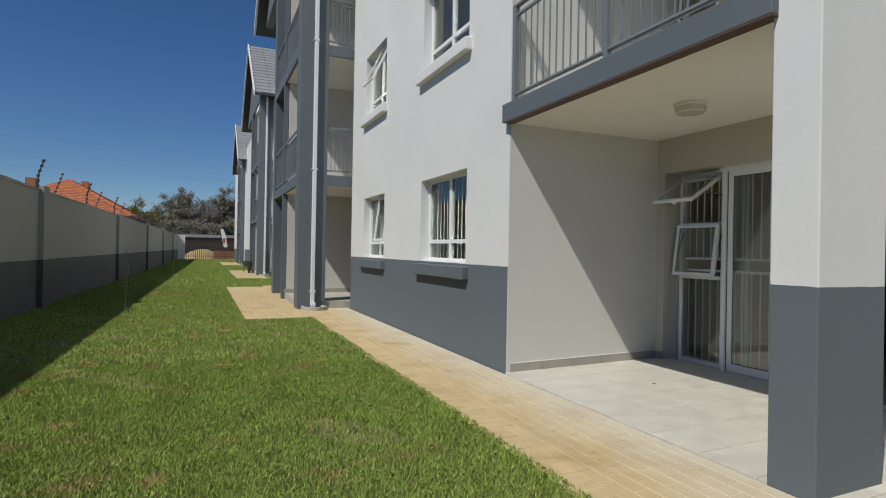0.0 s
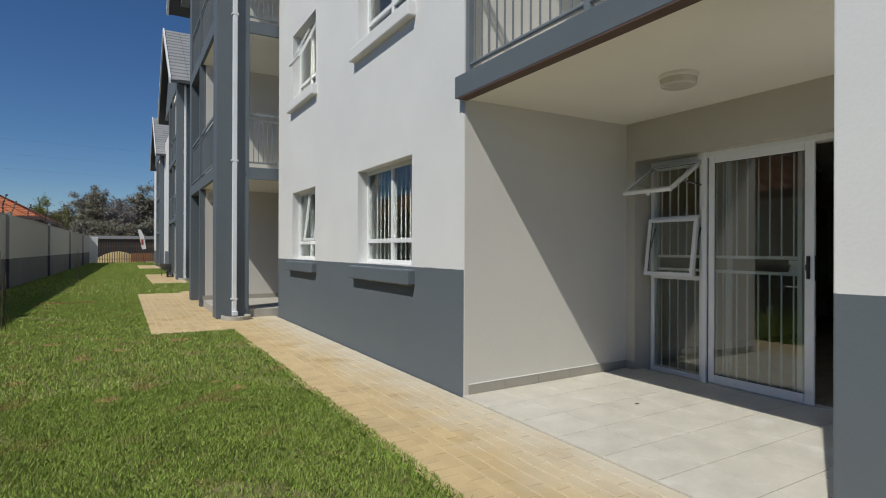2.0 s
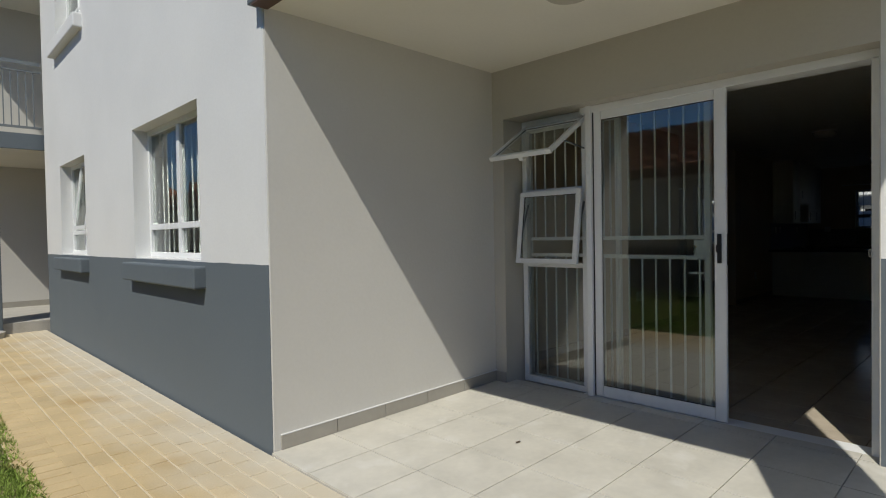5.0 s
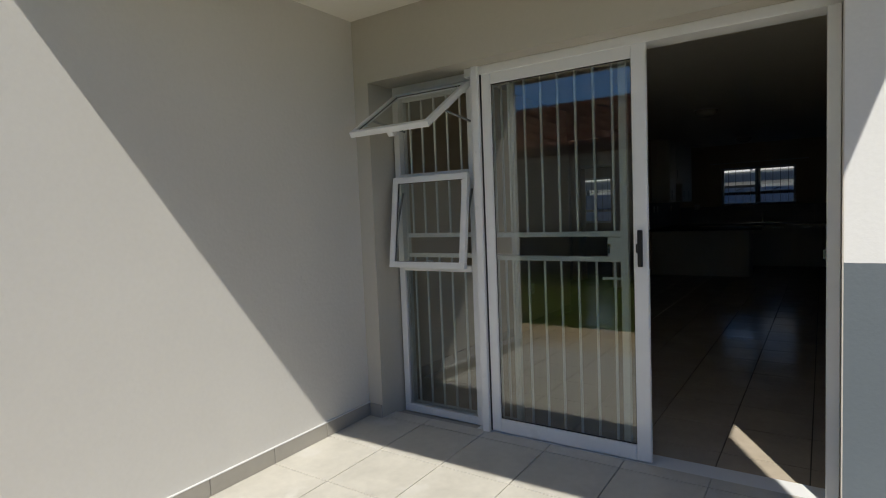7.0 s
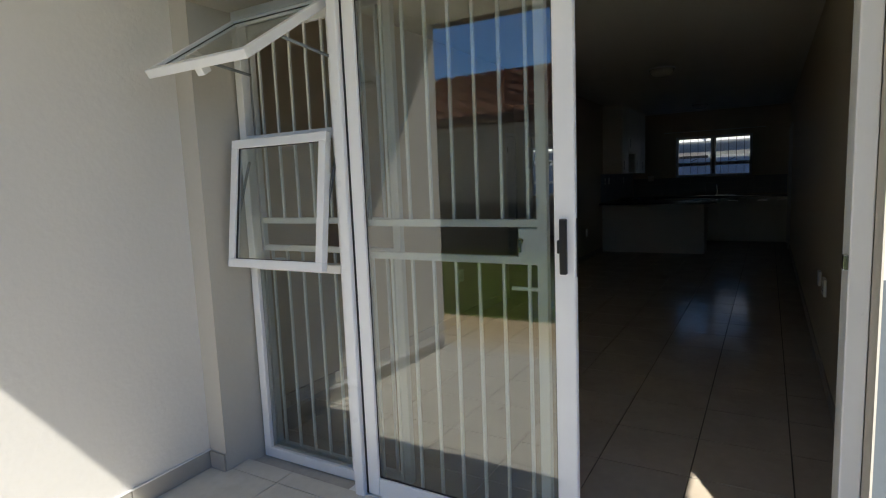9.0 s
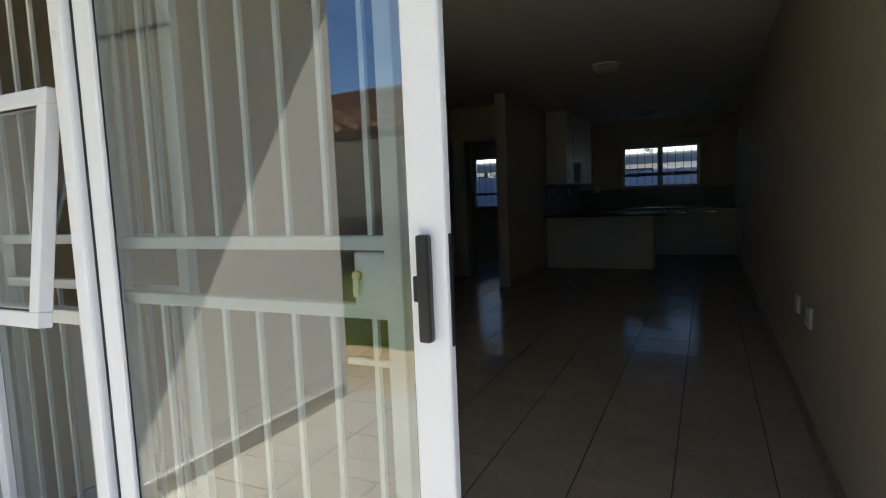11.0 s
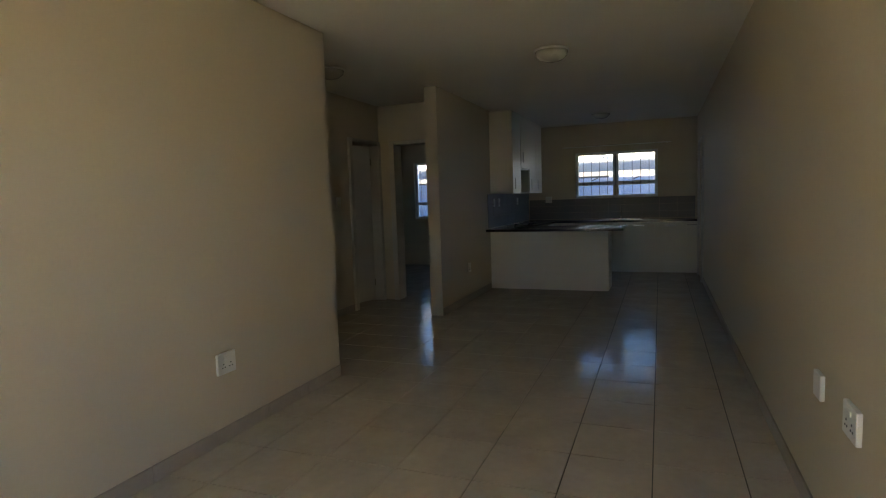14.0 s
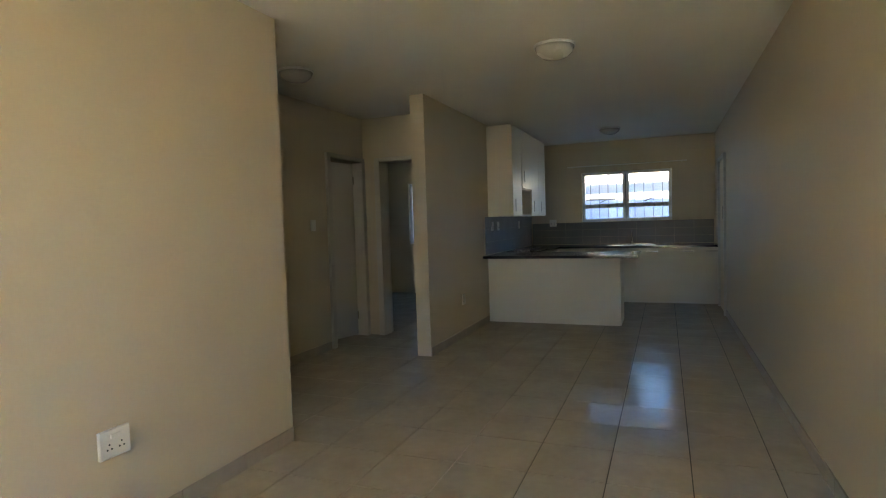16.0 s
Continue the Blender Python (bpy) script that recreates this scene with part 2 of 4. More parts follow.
def lathe(bm, profile, steps=28, centre=(0, 0, 0)):
    """A turned shape from (radius, height) pairs."""
    rings = []
    for r, z in profile:
        rings.append([bm.verts.new((centre[0] + r * math.cos(2 * math.pi * i / steps), centre[1] + r * math.sin(2 * math.pi * i / steps), centre[2] + z)) for i in range(steps)])
    for p, q in zip(rings, rings[1:]):
        for i in range(steps):
            bm.faces.new((p[i], p[(i + 1) % steps], q[(i + 1) % steps], q[i]))
    bm.faces.new(rings[0][::-1])
    bm.faces.new(rings[-1])
    return bm


def mesh(name, bm, mat, smooth=False):
    bmesh.ops.recalc_face_normals(bm, faces=bm.faces)
    me = bpy.data.meshes.new(name)
    bm.to_mesh(me)
    bm.free()
    me.materials.append(mat)
    if smooth:
        me.polygons.foreach_set("use_smooth", [True] * len(me.polygons))
    return me


def part(name, bm, mat, parent=None, label="", smooth=False):
    ob = new(name, mesh(name, bm, mat, smooth))
    ob.parent = parent
    if label:
        ob["label"] = label
    return ob


def B(x0, x1, y0, y1, z0, z1, bevel=0.0):
    return box(bmesh.new(), x0, x1, y0, y1, z0, z1, bevel)


def structure(name, bm, mat, label, category):
    return tagged(part(name, bm, mat), label, category, kind="structure")


def empty(name, label, category, group="", at=(0, 0, 0), kind=""):
    ob = new(name)
    ob.location = at
    return tagged(ob, label, category, group, kind)


def holed(x0, x1, y0, y1, z0, z1, holes, axis="x"):
    """A wall with thickness and openings. axis x: it faces along x and the holes are (y0, y1, z0, z1); axis y: along y, (x0, x1, z0, z1)."""
    bm = bmesh.new()
    u0, u1 = (y0, y1) if axis == "x" else (x0, x1)
    us = sorted({u0, u1, *[h[0] for h in holes], *[h[1] for h in holes]})
    zs = sorted({z0, z1, *[h[2] for h in holes], *[h[3] for h in holes]})
    for a, b in zip(us, us[1:]):
        run = None
        for c, d in zip(zs, zs[1:]):
            solid = not any(h[0] <= a and b <= h[1] and h[2] <= c and d <= h[3] for h in holes)
            if solid:
                run = (run[0], d) if run else (c, d)
            if (not solid or d == z1) and run:
                if axis == "x":
                    box(bm, x0, x1, a, b, *run)
                else:
                    box(bm, a, b, y0, y1, *run)
                run = None
    bmesh.ops.remove_doubles(bm, verts=bm.verts, dist=1e-5)
    return bm

# ---- ground ----
STOREY = 2.75
structure("ground", B(-300, 300, -200, 400, -0.4, -0.09), EARTH, "dry bare ground reaching to the horizon", "ground")
lawn_bm = B(-2.33, 2.56, -8, 60, -0.085, -0.012)
box(lawn_bm, 2.56, 3.66, 20.0, 60, -0.085, -0.012)
structure("lawn", lawn_bm, SOIL, "green lawn with reddish bare patches", "lawn")
structure("pavement", B(2.56, 3.66, -8, 20.0, -0.085, -0.007), SAND, "sand-coloured paver bed beside the building", "pavement")
structure("pavement_pad", B(1.47, 2.56, 11.0, 19.4, -0.085, 0.004), SAND, "sandy paver pad outside the second block", "pavement")
for y0, y1 in ((24.6, 33.0), (42.0, 50.0)):
    structure("pavement_pad", B(2.05, 3.3, y0, y1, -0.085, -0.006), PAVER_S, "sandy paver pad outside a far block", "pavement")
FALL = Matrix.Translation((3.66, 0, 0.012)) @ pose(0, 0, 0, 0, -1.1, 0) @ Matrix.Translation((-3.66, 0, -0.031))
structure("patio_base", B(3.66, 5.80, 1.2, 5.73, -0.085, 0.020), GROUT, "mortar bed under the patio tiles", "floor").matrix_world = FALL
structure("door_sill", B(5.78, 5.99, 3.12, 5.615, -0.085, 0.028), CONCRETE, "tiled sill under the sliding door", "sill")

# ---- main building, outside ----
TOP = 8.6
F0, F1 = 3.675, 3.905
A = (6.757, 8.285, 1.118, 2.268)
Bw = (10.09, 11.42, 1.118, 2.26)
wins = [A, Bw] + [(w[0], w[1], w[2] + STOREY, w[3] + STOREY) for w in (A, Bw)]
structure("wall_front", holed(F0, F1, 5.745, 12.42, -0.085, TOP, wins), FACADE, "white plastered facade with a grey painted base", "wall")
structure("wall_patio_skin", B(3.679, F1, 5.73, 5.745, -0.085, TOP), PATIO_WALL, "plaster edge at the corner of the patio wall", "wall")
structure("wall_patio_side", B(F1, 5.68, 5.73, 5.965, -0.085, TOP), PATIO_WALL, "plain off-white plastered side wall of the patio, darkened for shade", "wall")
door_hole = (3.18, 5.615, 0.0, 2.20)
ups = [(3.18, 5.615, STOREY * k + 0.03, STOREY * k + 2.2) for k in (1, 2)]
structure("wall_patio_back", holed(5.68, 5.98, 3.175, 5.965, -0.085, TOP, [door_hole] + ups), BACK_WALL, "plastered wall round the sliding door, toned taupe for patio shade", "wall")
structure("wall_recess", B(5.68, 5.98, -8, 3.175, -0.085, TOP), FACADE, "white plastered wall with a grey painted base", "wall")
structure("wall_far_end", B(F1, 16.95, 12.19, 12.42, -0.085, TOP), FACADE, "end wall of the block", "wall")

for k in (1, 2):
    z = 2.6 + STOREY * (k - 1)
    structure("balcony_slab", B(3.66, 5.68, 2.77, 5.73, z, z + 0.15), SOFFIT, "cream painted underside of the balcony slab", "ceiling")
    # Dark brown strip that paints in the shade below the edge beam.
    structure("beam_shade_strip", B(3.602, 3.70, 2.77, 5.729, z - 0.012, z), BROWN, "dark brown strip added as shade under the balcony edge", "beam")
    structure("balcony_edge_beam", B(3.60, 3.66, 2.77, 5.78, z, z + 0.19, 0.006), GREY, "grey painted edge of the balcony slab", "beam")
structure("pier", B(3.655, 4.22, 2.53, 2.80, -0.085, TOP, 0.008), FACADE, "white pier with a grey painted base", "pier")
structure("roof_main", B(3.3, 17.5, -8, 12.6, TOP, TOP + 0.2), SLATE, "grey roof over the block", "roof")


def railing(y0, y1, x, z, solo=True):
    r = empty("balcony_railing", "grey painted steel balcony railing with upright bars", "railing", "balcony railings", (x, y0, z))
    L = y1 - y0
    for y in (0.03, L / 2, L - 0.03):
        part("post", B(-0.025, 0.025, y - 0.025, y + 0.025, 0, 1.0, 0.004), RAIL, r)
    part("top_rail", tube(bmesh.new(), (0, 0, 1.01), (0, L, 1.01), 0.026, 12), RAIL, r)
    part("middle_rail", B(-0.015, 0.015, 0, L, 0.90, 0.925), RAIL, r)
    part("bottom_rail", tube(bmesh.new(), (0, 0, 0.095), (0, L, 0.095), 0.021, 10), RAIL, r)
    n = int(L / 0.105)
    me = mesh("bar", tube(bmesh.new(), (0, 0, 0.10), (0, 0, 0.905), 0.008, 6), RAIL)
    for i in range(1, n):
        b = new("bar", me)
        b.parent, b.location = r, (0, i * L / n, 0)
    return r


rail1 = railing(2.80, 5.72, 3.70, 2.79)
copy_thing(rail1, pose(3.70, 2.80, 2.79 + STOREY))


# ---- windows of the facade ----
def facade_window(name, y0, y1, z0, z1, label, top_open=0.0, upper=False):
    w = empty(name, label, "window", "facade windows", (F0 + 0.125, y0, z0), kind="structure")
    W, H = y1 - y0, z1 - z0
    zt, ym, f = 0.27, W / 2, 0.045
    bm = bmesh.new()
    for a, b, c, d in ((0, W, 0, f), (0, W, H - f, H), (0, f, f, H - f), (W - f, W, f, H - f), (f, W - f, zt - 0.025, zt + 0.025), (ym - 0.03, ym + 0.03, f, zt - 0.025), (ym - 0.03, ym + 0.03, zt + 0.025, H - f)):
        box(bm, 0, 0.055, a, b, c, d, 0.004)
    part("window_frame", bm, ALU, w)
    for a, b, c, d in ((f, ym - 0.03, f, zt - 0.025), (ym + 0.03, W - f, f, zt - 0.025), (f, ym - 0.03, zt + 0.025, H - f), (ym + 0.03, W - f, zt + 0.025, H - f)):
        if top_open and c > zt and a < ym:
            s = part("sash", bmesh.new(), ALU, w, "open top-hung white sash")
            bm = bmesh.new()
            sw, sh = b - a, d - c
            for e in ((0, sw, -sh, -sh + 0.04), (0, sw, -0.04, 0), (0, 0.04, -sh + 0.04, -0.04), (sw - 0.04, sw, -sh + 0.04, -0.04)):
                box(bm, -0.035, 0.0, *e)
            s.data = mesh("sash", bm, ALU)
            s.location, s.rotation_euler = (0.0, a, d), (0, top_open, 0)
            p = part("pane", B(-0.022, -0.016, 0.04, sw - 0.04, -sh + 0.04, -0.04), TINTED, s)
            p.visible_shadow = False
            part("sash_stay", tube(bmesh.new(), (0.0, 0.02, -sh * 0.55), (0.12, 0.02, -sh * 0.2), 0.006, 6), ALU, s)
        else:
            p = part("pane", B(0.024, 0.030, a, b, c, d), TINTED, w)
            p.visible_shadow = False
    me = mesh("security_bar", tube(bmesh.new(), (0, 0, 0.02), (0, 0, H - 0.02), 0.008, 6), STEEL_W)
    n = int(W / 0.115)
    for i in range(1, 1 if upper else n):
        b = new("security_bar", me)
        b.parent, b.location = w, (0.10, i * W / n, 0)
    sill = bmesh.new()
    box(sill, -0.215, 0.0, -0.08, W + 0.10, -0.20, -0.04, 0.014)
    part("window_sill", sill, PLASTER if upper else GREY, w, "projecting painted plaster sill")
    return w


facade_window("window_1", *A, "white aluminium window with bars and a grey sill")
facade_window("window_2", *Bw, "white aluminium window with a grey sill, one sash ajar", 0.12)
facade_window("window_3", A[0], A[1], A[2] + STOREY, A[3] + STOREY, "white aluminium upper window with a white sill", upper=True)
facade_window("window_4", Bw[0], Bw[1], Bw[2] + STOREY, Bw[3] + STOREY, "white aluminium upper window with its sash wide open", 0.45, True)

# rooms behind the facade windows
structure("bedroom_floor", B(F1, 9.9, 5.96, 12.19, -0.085, 0.02), TILE_IN, "floor of the rooms behind the facade", "floor")
structure("bedroom_ceiling", B(F1, 9.9, 5.96, 12.19, 2.6, 2.72), CEILING, "ceiling of the rooms behind the facade", "ceiling")
structure("bedroom_ceiling", B(F1, 9.9, 5.96, 12.19, 5.4, 5.5), CEILING, "ceiling of the upper rooms behind the facade", "ceiling")
structure("bedroom_back_wall", B(7.4, 7.5, 6.20, 12.19, 0.02, 8.5), CREAM, "cream wall at the back of the bedrooms", "wall")

# ---- the flat inside ----
FL = 0.03
X1, YR, YL = 16.70, 3.08, 5.965
structure("floor", B(5.90, X1, YR, 9.3, -0.085, FL - 0.006), GROUT_IN, "dark grout bed under the floor tiles", "floor")
structure("ceiling", B(5.98, 16.95, 2.85, 9.5, 2.6, 2.72), CEILING, "off-white painted flat ceiling", "ceiling")
structure("wall_right", B(5.98, X1, 2.85, YR, -0.085, 2.6), CREAM, "cream painted long living room wall", "wall")
structure("wall_left", B(5.98, 9.89, YL, 6.20, 0.02, 2.6), CREAM, "cream painted living room wall", "wall")
structure("wall_hall_west", B(9.65, 9.89, 6.20, 7.14, 0.02, 2.6), CREAM, "cream wall at the start of the passage", "wall")
D1 = (12.20, 12.90, 0.02, 2.08)
structure("wall_hall_north", holed(9.65, 12.96, 7.14, 7.29, 0.02, 2.6, [D1], "y"), CREAM, "cream passage wall with a door", "wall")
D2 = (6.21, 6.93, 0.02, 2.08)
structure("wall_hall_end", holed(12.96, 13.10, 6.11, 9.3, 0.02, 2.6, [D2]), CREAM, "cream wall at the end of the passage", "wall")
structure("wall_partition", B(12.10, X1, YL, 6.11, 0.02, 2.6), CREAM, "cream painted partition wall beside the kitchen", "wall")
KW = (3.70, 5.10, 1.278, 2.10)
BW = (7.50, 8.31, 0.965, 2.09)
structure("wall_back", holed(X1, 16.95, 2.85, 9.5, -0.085, 2.6, [KW, BW]), CREAM, "cream back wall with the kitchen window", "wall")
structure("wall_bedroom_north", B(13.10, X1, 9.3, 9.5, 0.02, 2.6), CREAM, "cream bedroom wall", "wall")
structure("wall_bath_north", B(9.65, 12.96, 9.3, 9.5, 0.02, 2.6), CREAM, "cream bathroom wall", "wall")
structure("wall_bath_west", B(9.65, 9.89, 7.29, 9.3, 0.02, 2.6), CREAM, "cream bathroom wall", "wall")


def back_window(name, y0, y1, z0, z1, label, rows):
    w = empty(name, label, "window", at=(X1 + 0.06, y0, z0), kind="structure")
    W, H, f = y1 - y0, z1 - z0, 0.05
    bm = bmesh.new()
    for a, b, c, d in ((0, W, 0, f), (0, W, H - f, H), (0, f, f, H - f), (W - f, W, f, H - f)):
        box(bm, 0, 0.06, a, b, c, d, 0.004)
    if rows == 1:
        box(bm, 0, 0.06, W / 2 - 0.05, W / 2 + 0.05, f, H - f, 0.004)
        box(bm, 0, 0.06, f, W / 2 - 0.05, 0.225, 0.295, 0.004)
        box(bm, 0, 0.06, W / 2 + 0.05, W - f, 0.225, 0.295, 0.004)
        cells = [(a, b, c, d) for a, b in ((f, W / 2 - 0.05), (W / 2 + 0.05, W - f)) for c, d in ((f, 0.225), (0.295, H - f))]
    else:
        box(bm, 0, 0.06, f, W - f, 0.28, 0.34, 0.004)
        cells = [(f, W - f, f, 0.28), (f, W - f, 0.34, H - f)]
    part("window_frame", bm, ALU, w)
    for a, b, c, d in cells:
        part("pane", B(0.027, 0.033, a, b, c, d), PANE, w)
        if rows == 1 and c > 0.2:
            part("latch", tube(bmesh.new(), (-0.02, (a + b) / 2 - 0.05, c + 0.07), (-0.02, (a + b) / 2 + 0.06, c + 0.02), 0.009, 6), BLACK, w)
    me = mesh("burglar_bar", tube(bmesh.new(), (0, 0, f), (0, 0, H - f), 0.005, 6), BLACK)
    n = int(W / 0.13)
    for i in range(1, n):
        b = new("burglar_bar", me)
        b.parent, b.location = w, (-0.02, i * W / n, 0)
    return w


back_window("window_5", *KW, "white kitchen window with dark burglar bars", 1)
back_window("window_6", *BW, "white bedroom window with dark burglar bars", 2)

# ---- sliding door and sidelight ----
XD = 5.90


def sidelight():
    y0, y1, z0, z1 = 4.985, 5.60, 0.035, 2.20
    w = empty("window_7", "white aluminium sidelight with two open top-hung sashes", "window", at=(XD, y0, z0), kind="structure")
    W, H, f = y1 - y0, z1 - z0, 0.045
    za, zb = 0.98, 1.575
    bm = bmesh.new()
    for a, b, c, d in ((0, W, 0, 0.05), (0, W, H - f, H), (0, f, 0.05, H - f), (W - f, W, 0.05, H - f), (f, W - f, za - 0.02, za + 0.02), (f, W - f, zb - 0.02, zb + 0.02)):
        box(bm, 0, 0.05, a, b, c, d, 0.004)
    part("window_frame", bm, ALU, w)
    p = part("pane", B(0.022, 0.028, f, W - f, 0.05, za - 0.02), GLASS, w)
    p.visible_shadow = False
    for c, d, ang in ((za + 0.02, zb - 0.02, 0.135), (zb - 0.02, H - f - 0.045, 1.0)):
        s = part("sash", bmesh.new(), ALU, w, "open white aluminium sash")
        bm = bmesh.new()
        sw, sh, e = W - 0.05, d - c + 0.02, 0.038 if ang < 0.5 else 0.03
        for q in ((0, sw, -sh, -sh + e), (0, sw, -e, 0), (0, e, -sh + e, -e), (sw - e, sw, -sh + e, -e)):
            box(bm, -0.035, 0.0, *q, 0.003)
        s.data = mesh("sash", bm, ALU)
        s.location, s.rotation_euler = (-0.06 if ang < 0.5 else -0.012, -0.004, d + 0.01), (0, ang, 0)
        p = part("pane", B(-0.022, -0.016, e, sw - e, -sh + e, -e), GLASS, s)
        p.visible_shadow = False
        for g in ((e, e + 0.003, -sh + e, -e), (sw - e - 0.003, sw - e, -sh + e, -e), (e + 0.003, sw - e - 0.003, -sh + e, -sh + e + 0.003), (e + 0.003, sw - e - 0.003, -e - 0.003, -e)):
            part("gasket", B(-0.024, -0.012, *g), RUBBER, s)
        for yy in (0.02, sw - 0.02):
            part("sash_stay", tube(bmesh.new(), (0.004, yy, -sh * 0.6), (0.03 + 0.2 * math.sin(ang), yy, -sh * 0.15), 0.007, 6), RAIL, s)
        part("latch", B(0.0, 0.03, sw / 2 - 0.02, sw / 2 + 0.02, -sh + 0.01, -sh + 0.05, 0.004), ALU, s)
    return w


upper_light = sidelight()


def sliding_door():
    d = empty("sliding_door", "white aluminium sliding glass door, slid open", "door", at=(XD, 3.125, FL), kind="structure")
    H = 2.17
    part("head_track", B(-0.09, 0.05, 0, 1.86, H - 0.05, H, 0.004), ALU, d)
    part("sill_track", B(-0.09, 0.05, 0, 1.86, -0.01, 0.022, 0.003), ALU, d)
    part("jamb", B(-0.10, 0.05, 0.057, 0.106, 0.022, H - 0.05, 0.004), ALU, d)
    part("jamb", B(-0.03, 0.05, 1.81, 1.86, 0.022, H - 0.05, 0.004), ALU, d)
    part("jamb_post", B(-0.105, -0.045, 1.76, 1.81, -0.02, H + 0.02, 0.008), ALU, d)
    part("keeper", B(-0.102, -0.07, 0.106, 0.118, 1.08, 1.12, 0.002), CHROME, d, "small steel door keeper")
    panel = part("door_panel", bmesh.new(), ALU, d)
    y0, y1, x0, x1 = 0.831, 1.75, -0.085, -0.058
    bm = bmesh.new()
    box(bm, x0, x1, y0, y0 + 0.073, 0.03, H - 0.04, 0.006)
    box(bm, x0, x1, y1 - 0.06, y1, 0.03, H - 0.04, 0.006)
    box(bm, x0, x1, y0 + 0.073, y1 - 0.06, 0.03, 0.11, 0.004)
    box(bm, x0, x1, y0 + 0.073, y1 - 0.06, H - 0.11, H - 0.04, 0.004)
    panel.data = mesh("door_panel", bm, ALU)
    p = part("glass_pane", B(-0.074, -0.068, y0 + 0.073, y1 - 0.06, 0.11, H - 0.11), GLASS, panel)
    p.visible_shadow = False
    bm = bmesh.new()
    box(bm, x0 - 0.020, x0, y0 + 0.026, y0 + 0.050, 1.03, 1.215, 0.005)
    box(bm, x0 - 0.018, x0 - 0.004, y0 + 0.048, y0 + 0.058, 1.10, 1.145, 0.003)
    part("handle", bm, BLACK, panel, "black plastic pull handle")
    part("lock_strip", B(x0 + 0.009, x1 - 0.006, y0 - 0.002, y0 + 0.004, 1.02, 1.215, 0.001), BLACK, panel, "black lock strip on the door edge")
    for q in ((y0 + 0.073, y0 + 0.076, 0.11, H - 0.11), (y1 - 0.063, y1 - 0.06, 0.11, H - 0.11), (y0 + 0.076, y1 - 0.063, 0.11, 0.116), (y0 + 0.076, y1 - 0.067, H - 0.116, H - 0.11)):
        part("gasket", B(x0 + 0.010, x1 - 0.010, *q), RUBBER, panel)
    part("brush_seal", B(x0 + 0.002, x1 + 0.03, y1 + 0.001, y1 + 0.009, 0.03, H - 0.04), RUBBER, panel)
    return d


upper_door = sliding_door()
for k in (1, 2):
    copy_thing(upper_light, pose(XD, 4.985, 0.035 + k * STOREY))
    copy_thing(upper_door, pose(XD, 3.125, FL + k * STOREY))
    structure("upper_floor", B(5.98, 9.9, 3.12, 5.96, k * STOREY - 0.03, k * STOREY + 0.02), TILE_IN, "floor of the flat above", "floor")
    structure("upper_back_wall", B(9.8, 9.9, 3.12, 5.96, k * STOREY + 0.02, k * STOREY + 2.6), CREAM, "cream wall in the flat above", "wall")


def security_gate(x, y, W, label, lock):
    g = empty("security_gate", label, "gate", "security gates", (x, y, FL + 0.023))
    H, BAR0 = 2.09, 0.102
    for a, b in ((0.03, 0.068), (W - 0.035, W)):
        part("stile", B(-0.016, 0.016, a, b, 0, H, 0.003), STEEL_W, g)
    for a, b in ((0.0, 0.035), (1.025, 1.053), (1.158, 1.186), (H - 0.035, H)):
        part("cross_rail", B(-0.013, 0.013, 0.035, W - 0.035, a, b, 0.003), STEEL_W, g)
    up = mesh("bar", B(-0.0055, 0.0055, -0.0055, 0.0055, 1.186, H - 0.035), STEEL_W)
    down = mesh("bar", B(-0.0055, 0.0055, -0.0055, 0.0055, 0.035, 1.025), STEEL_W)
    for i in range(0, int((W - 0.07) / 0.0985) + 1):
        off = BAR0 + i * 0.0985 + (0 if lock else 0.012)
        if off > W - 0.05:
            continue
        for me in (up, down):
            b = new("bar", me)
            b.parent, b.location = g, (0, off, 0)
    if not lock:
        return g
    part("lock_box", B(-0.014, 0.022, 0.060, 0.138, 1.03, 1.155, 0.006), STEEL_W, g, "white steel lock box")
    part("lock_cylinder", tube(bmesh.new(), (-0.022, 0.128, 1.11), (-0.012, 0.128, 1.11), 0.010, 12), BRASS, g)
    part("key", B(-0.024, -0.022, 0.122, 0.134, 1.07, 1.115), CHROME, g)
    part("pull_rail", B(-0.006, 0.006, 0.06, 0.17, 0.93, 0.943, 0.002), STEEL_W, g)
    return g


security_gate(5.878, 4.038, 0.885, "white steel security gate slid back behind the glass", True)
security_gate(5.985, 4.72, 0.878, "white steel security gate fixed behind the sidelight", False)

# ---- lamps on the ceilings (switched off) ----
def ceiling_light(name, x, y, z, r, h, label):
    l = empty(name, label, "lamp", at=(x, y, z))
    part("base", lathe(bmesh.new(), [(r * 0.98, -0.016), (r, -0.012), (r, 0)]), PLASTIC, l, smooth=False)
    part("shade", lathe(bmesh.new(), [(r * 0.25, -h), (r * 0.6, -h * 0.86), (r * 0.85, -h * 0.55), (r * 0.94, -0.016)]), OPAL, l, "frosted opal bowl", smooth=True)
    return l


pl = empty("patio_lamp", "round white bulkhead lamp on the patio soffit", "lamp", at=(4.70, 4.35, 2.6))
part("base", lathe(bmesh.new(), [(0.130, -0.030), (0.140, -0.024), (0.140, 0)]), PLASTIC, pl)
part("diffuser", lathe(bmesh.new(), [(0.115, -0.085), (0.128, -0.075), (0.130, -0.030)]), OPAL, pl, "ribbed opal diffuser")
ceiling_light("ceiling_lamp", 11.19, 4.53, 2.6, 0.15, 0.10, "frosted bowl lamp on the living room ceiling")
ceiling_light("ceiling_lamp", 10.88, 6.54, 2.6, 0.14, 0.09, "frosted bowl lamp on the passage ceiling")
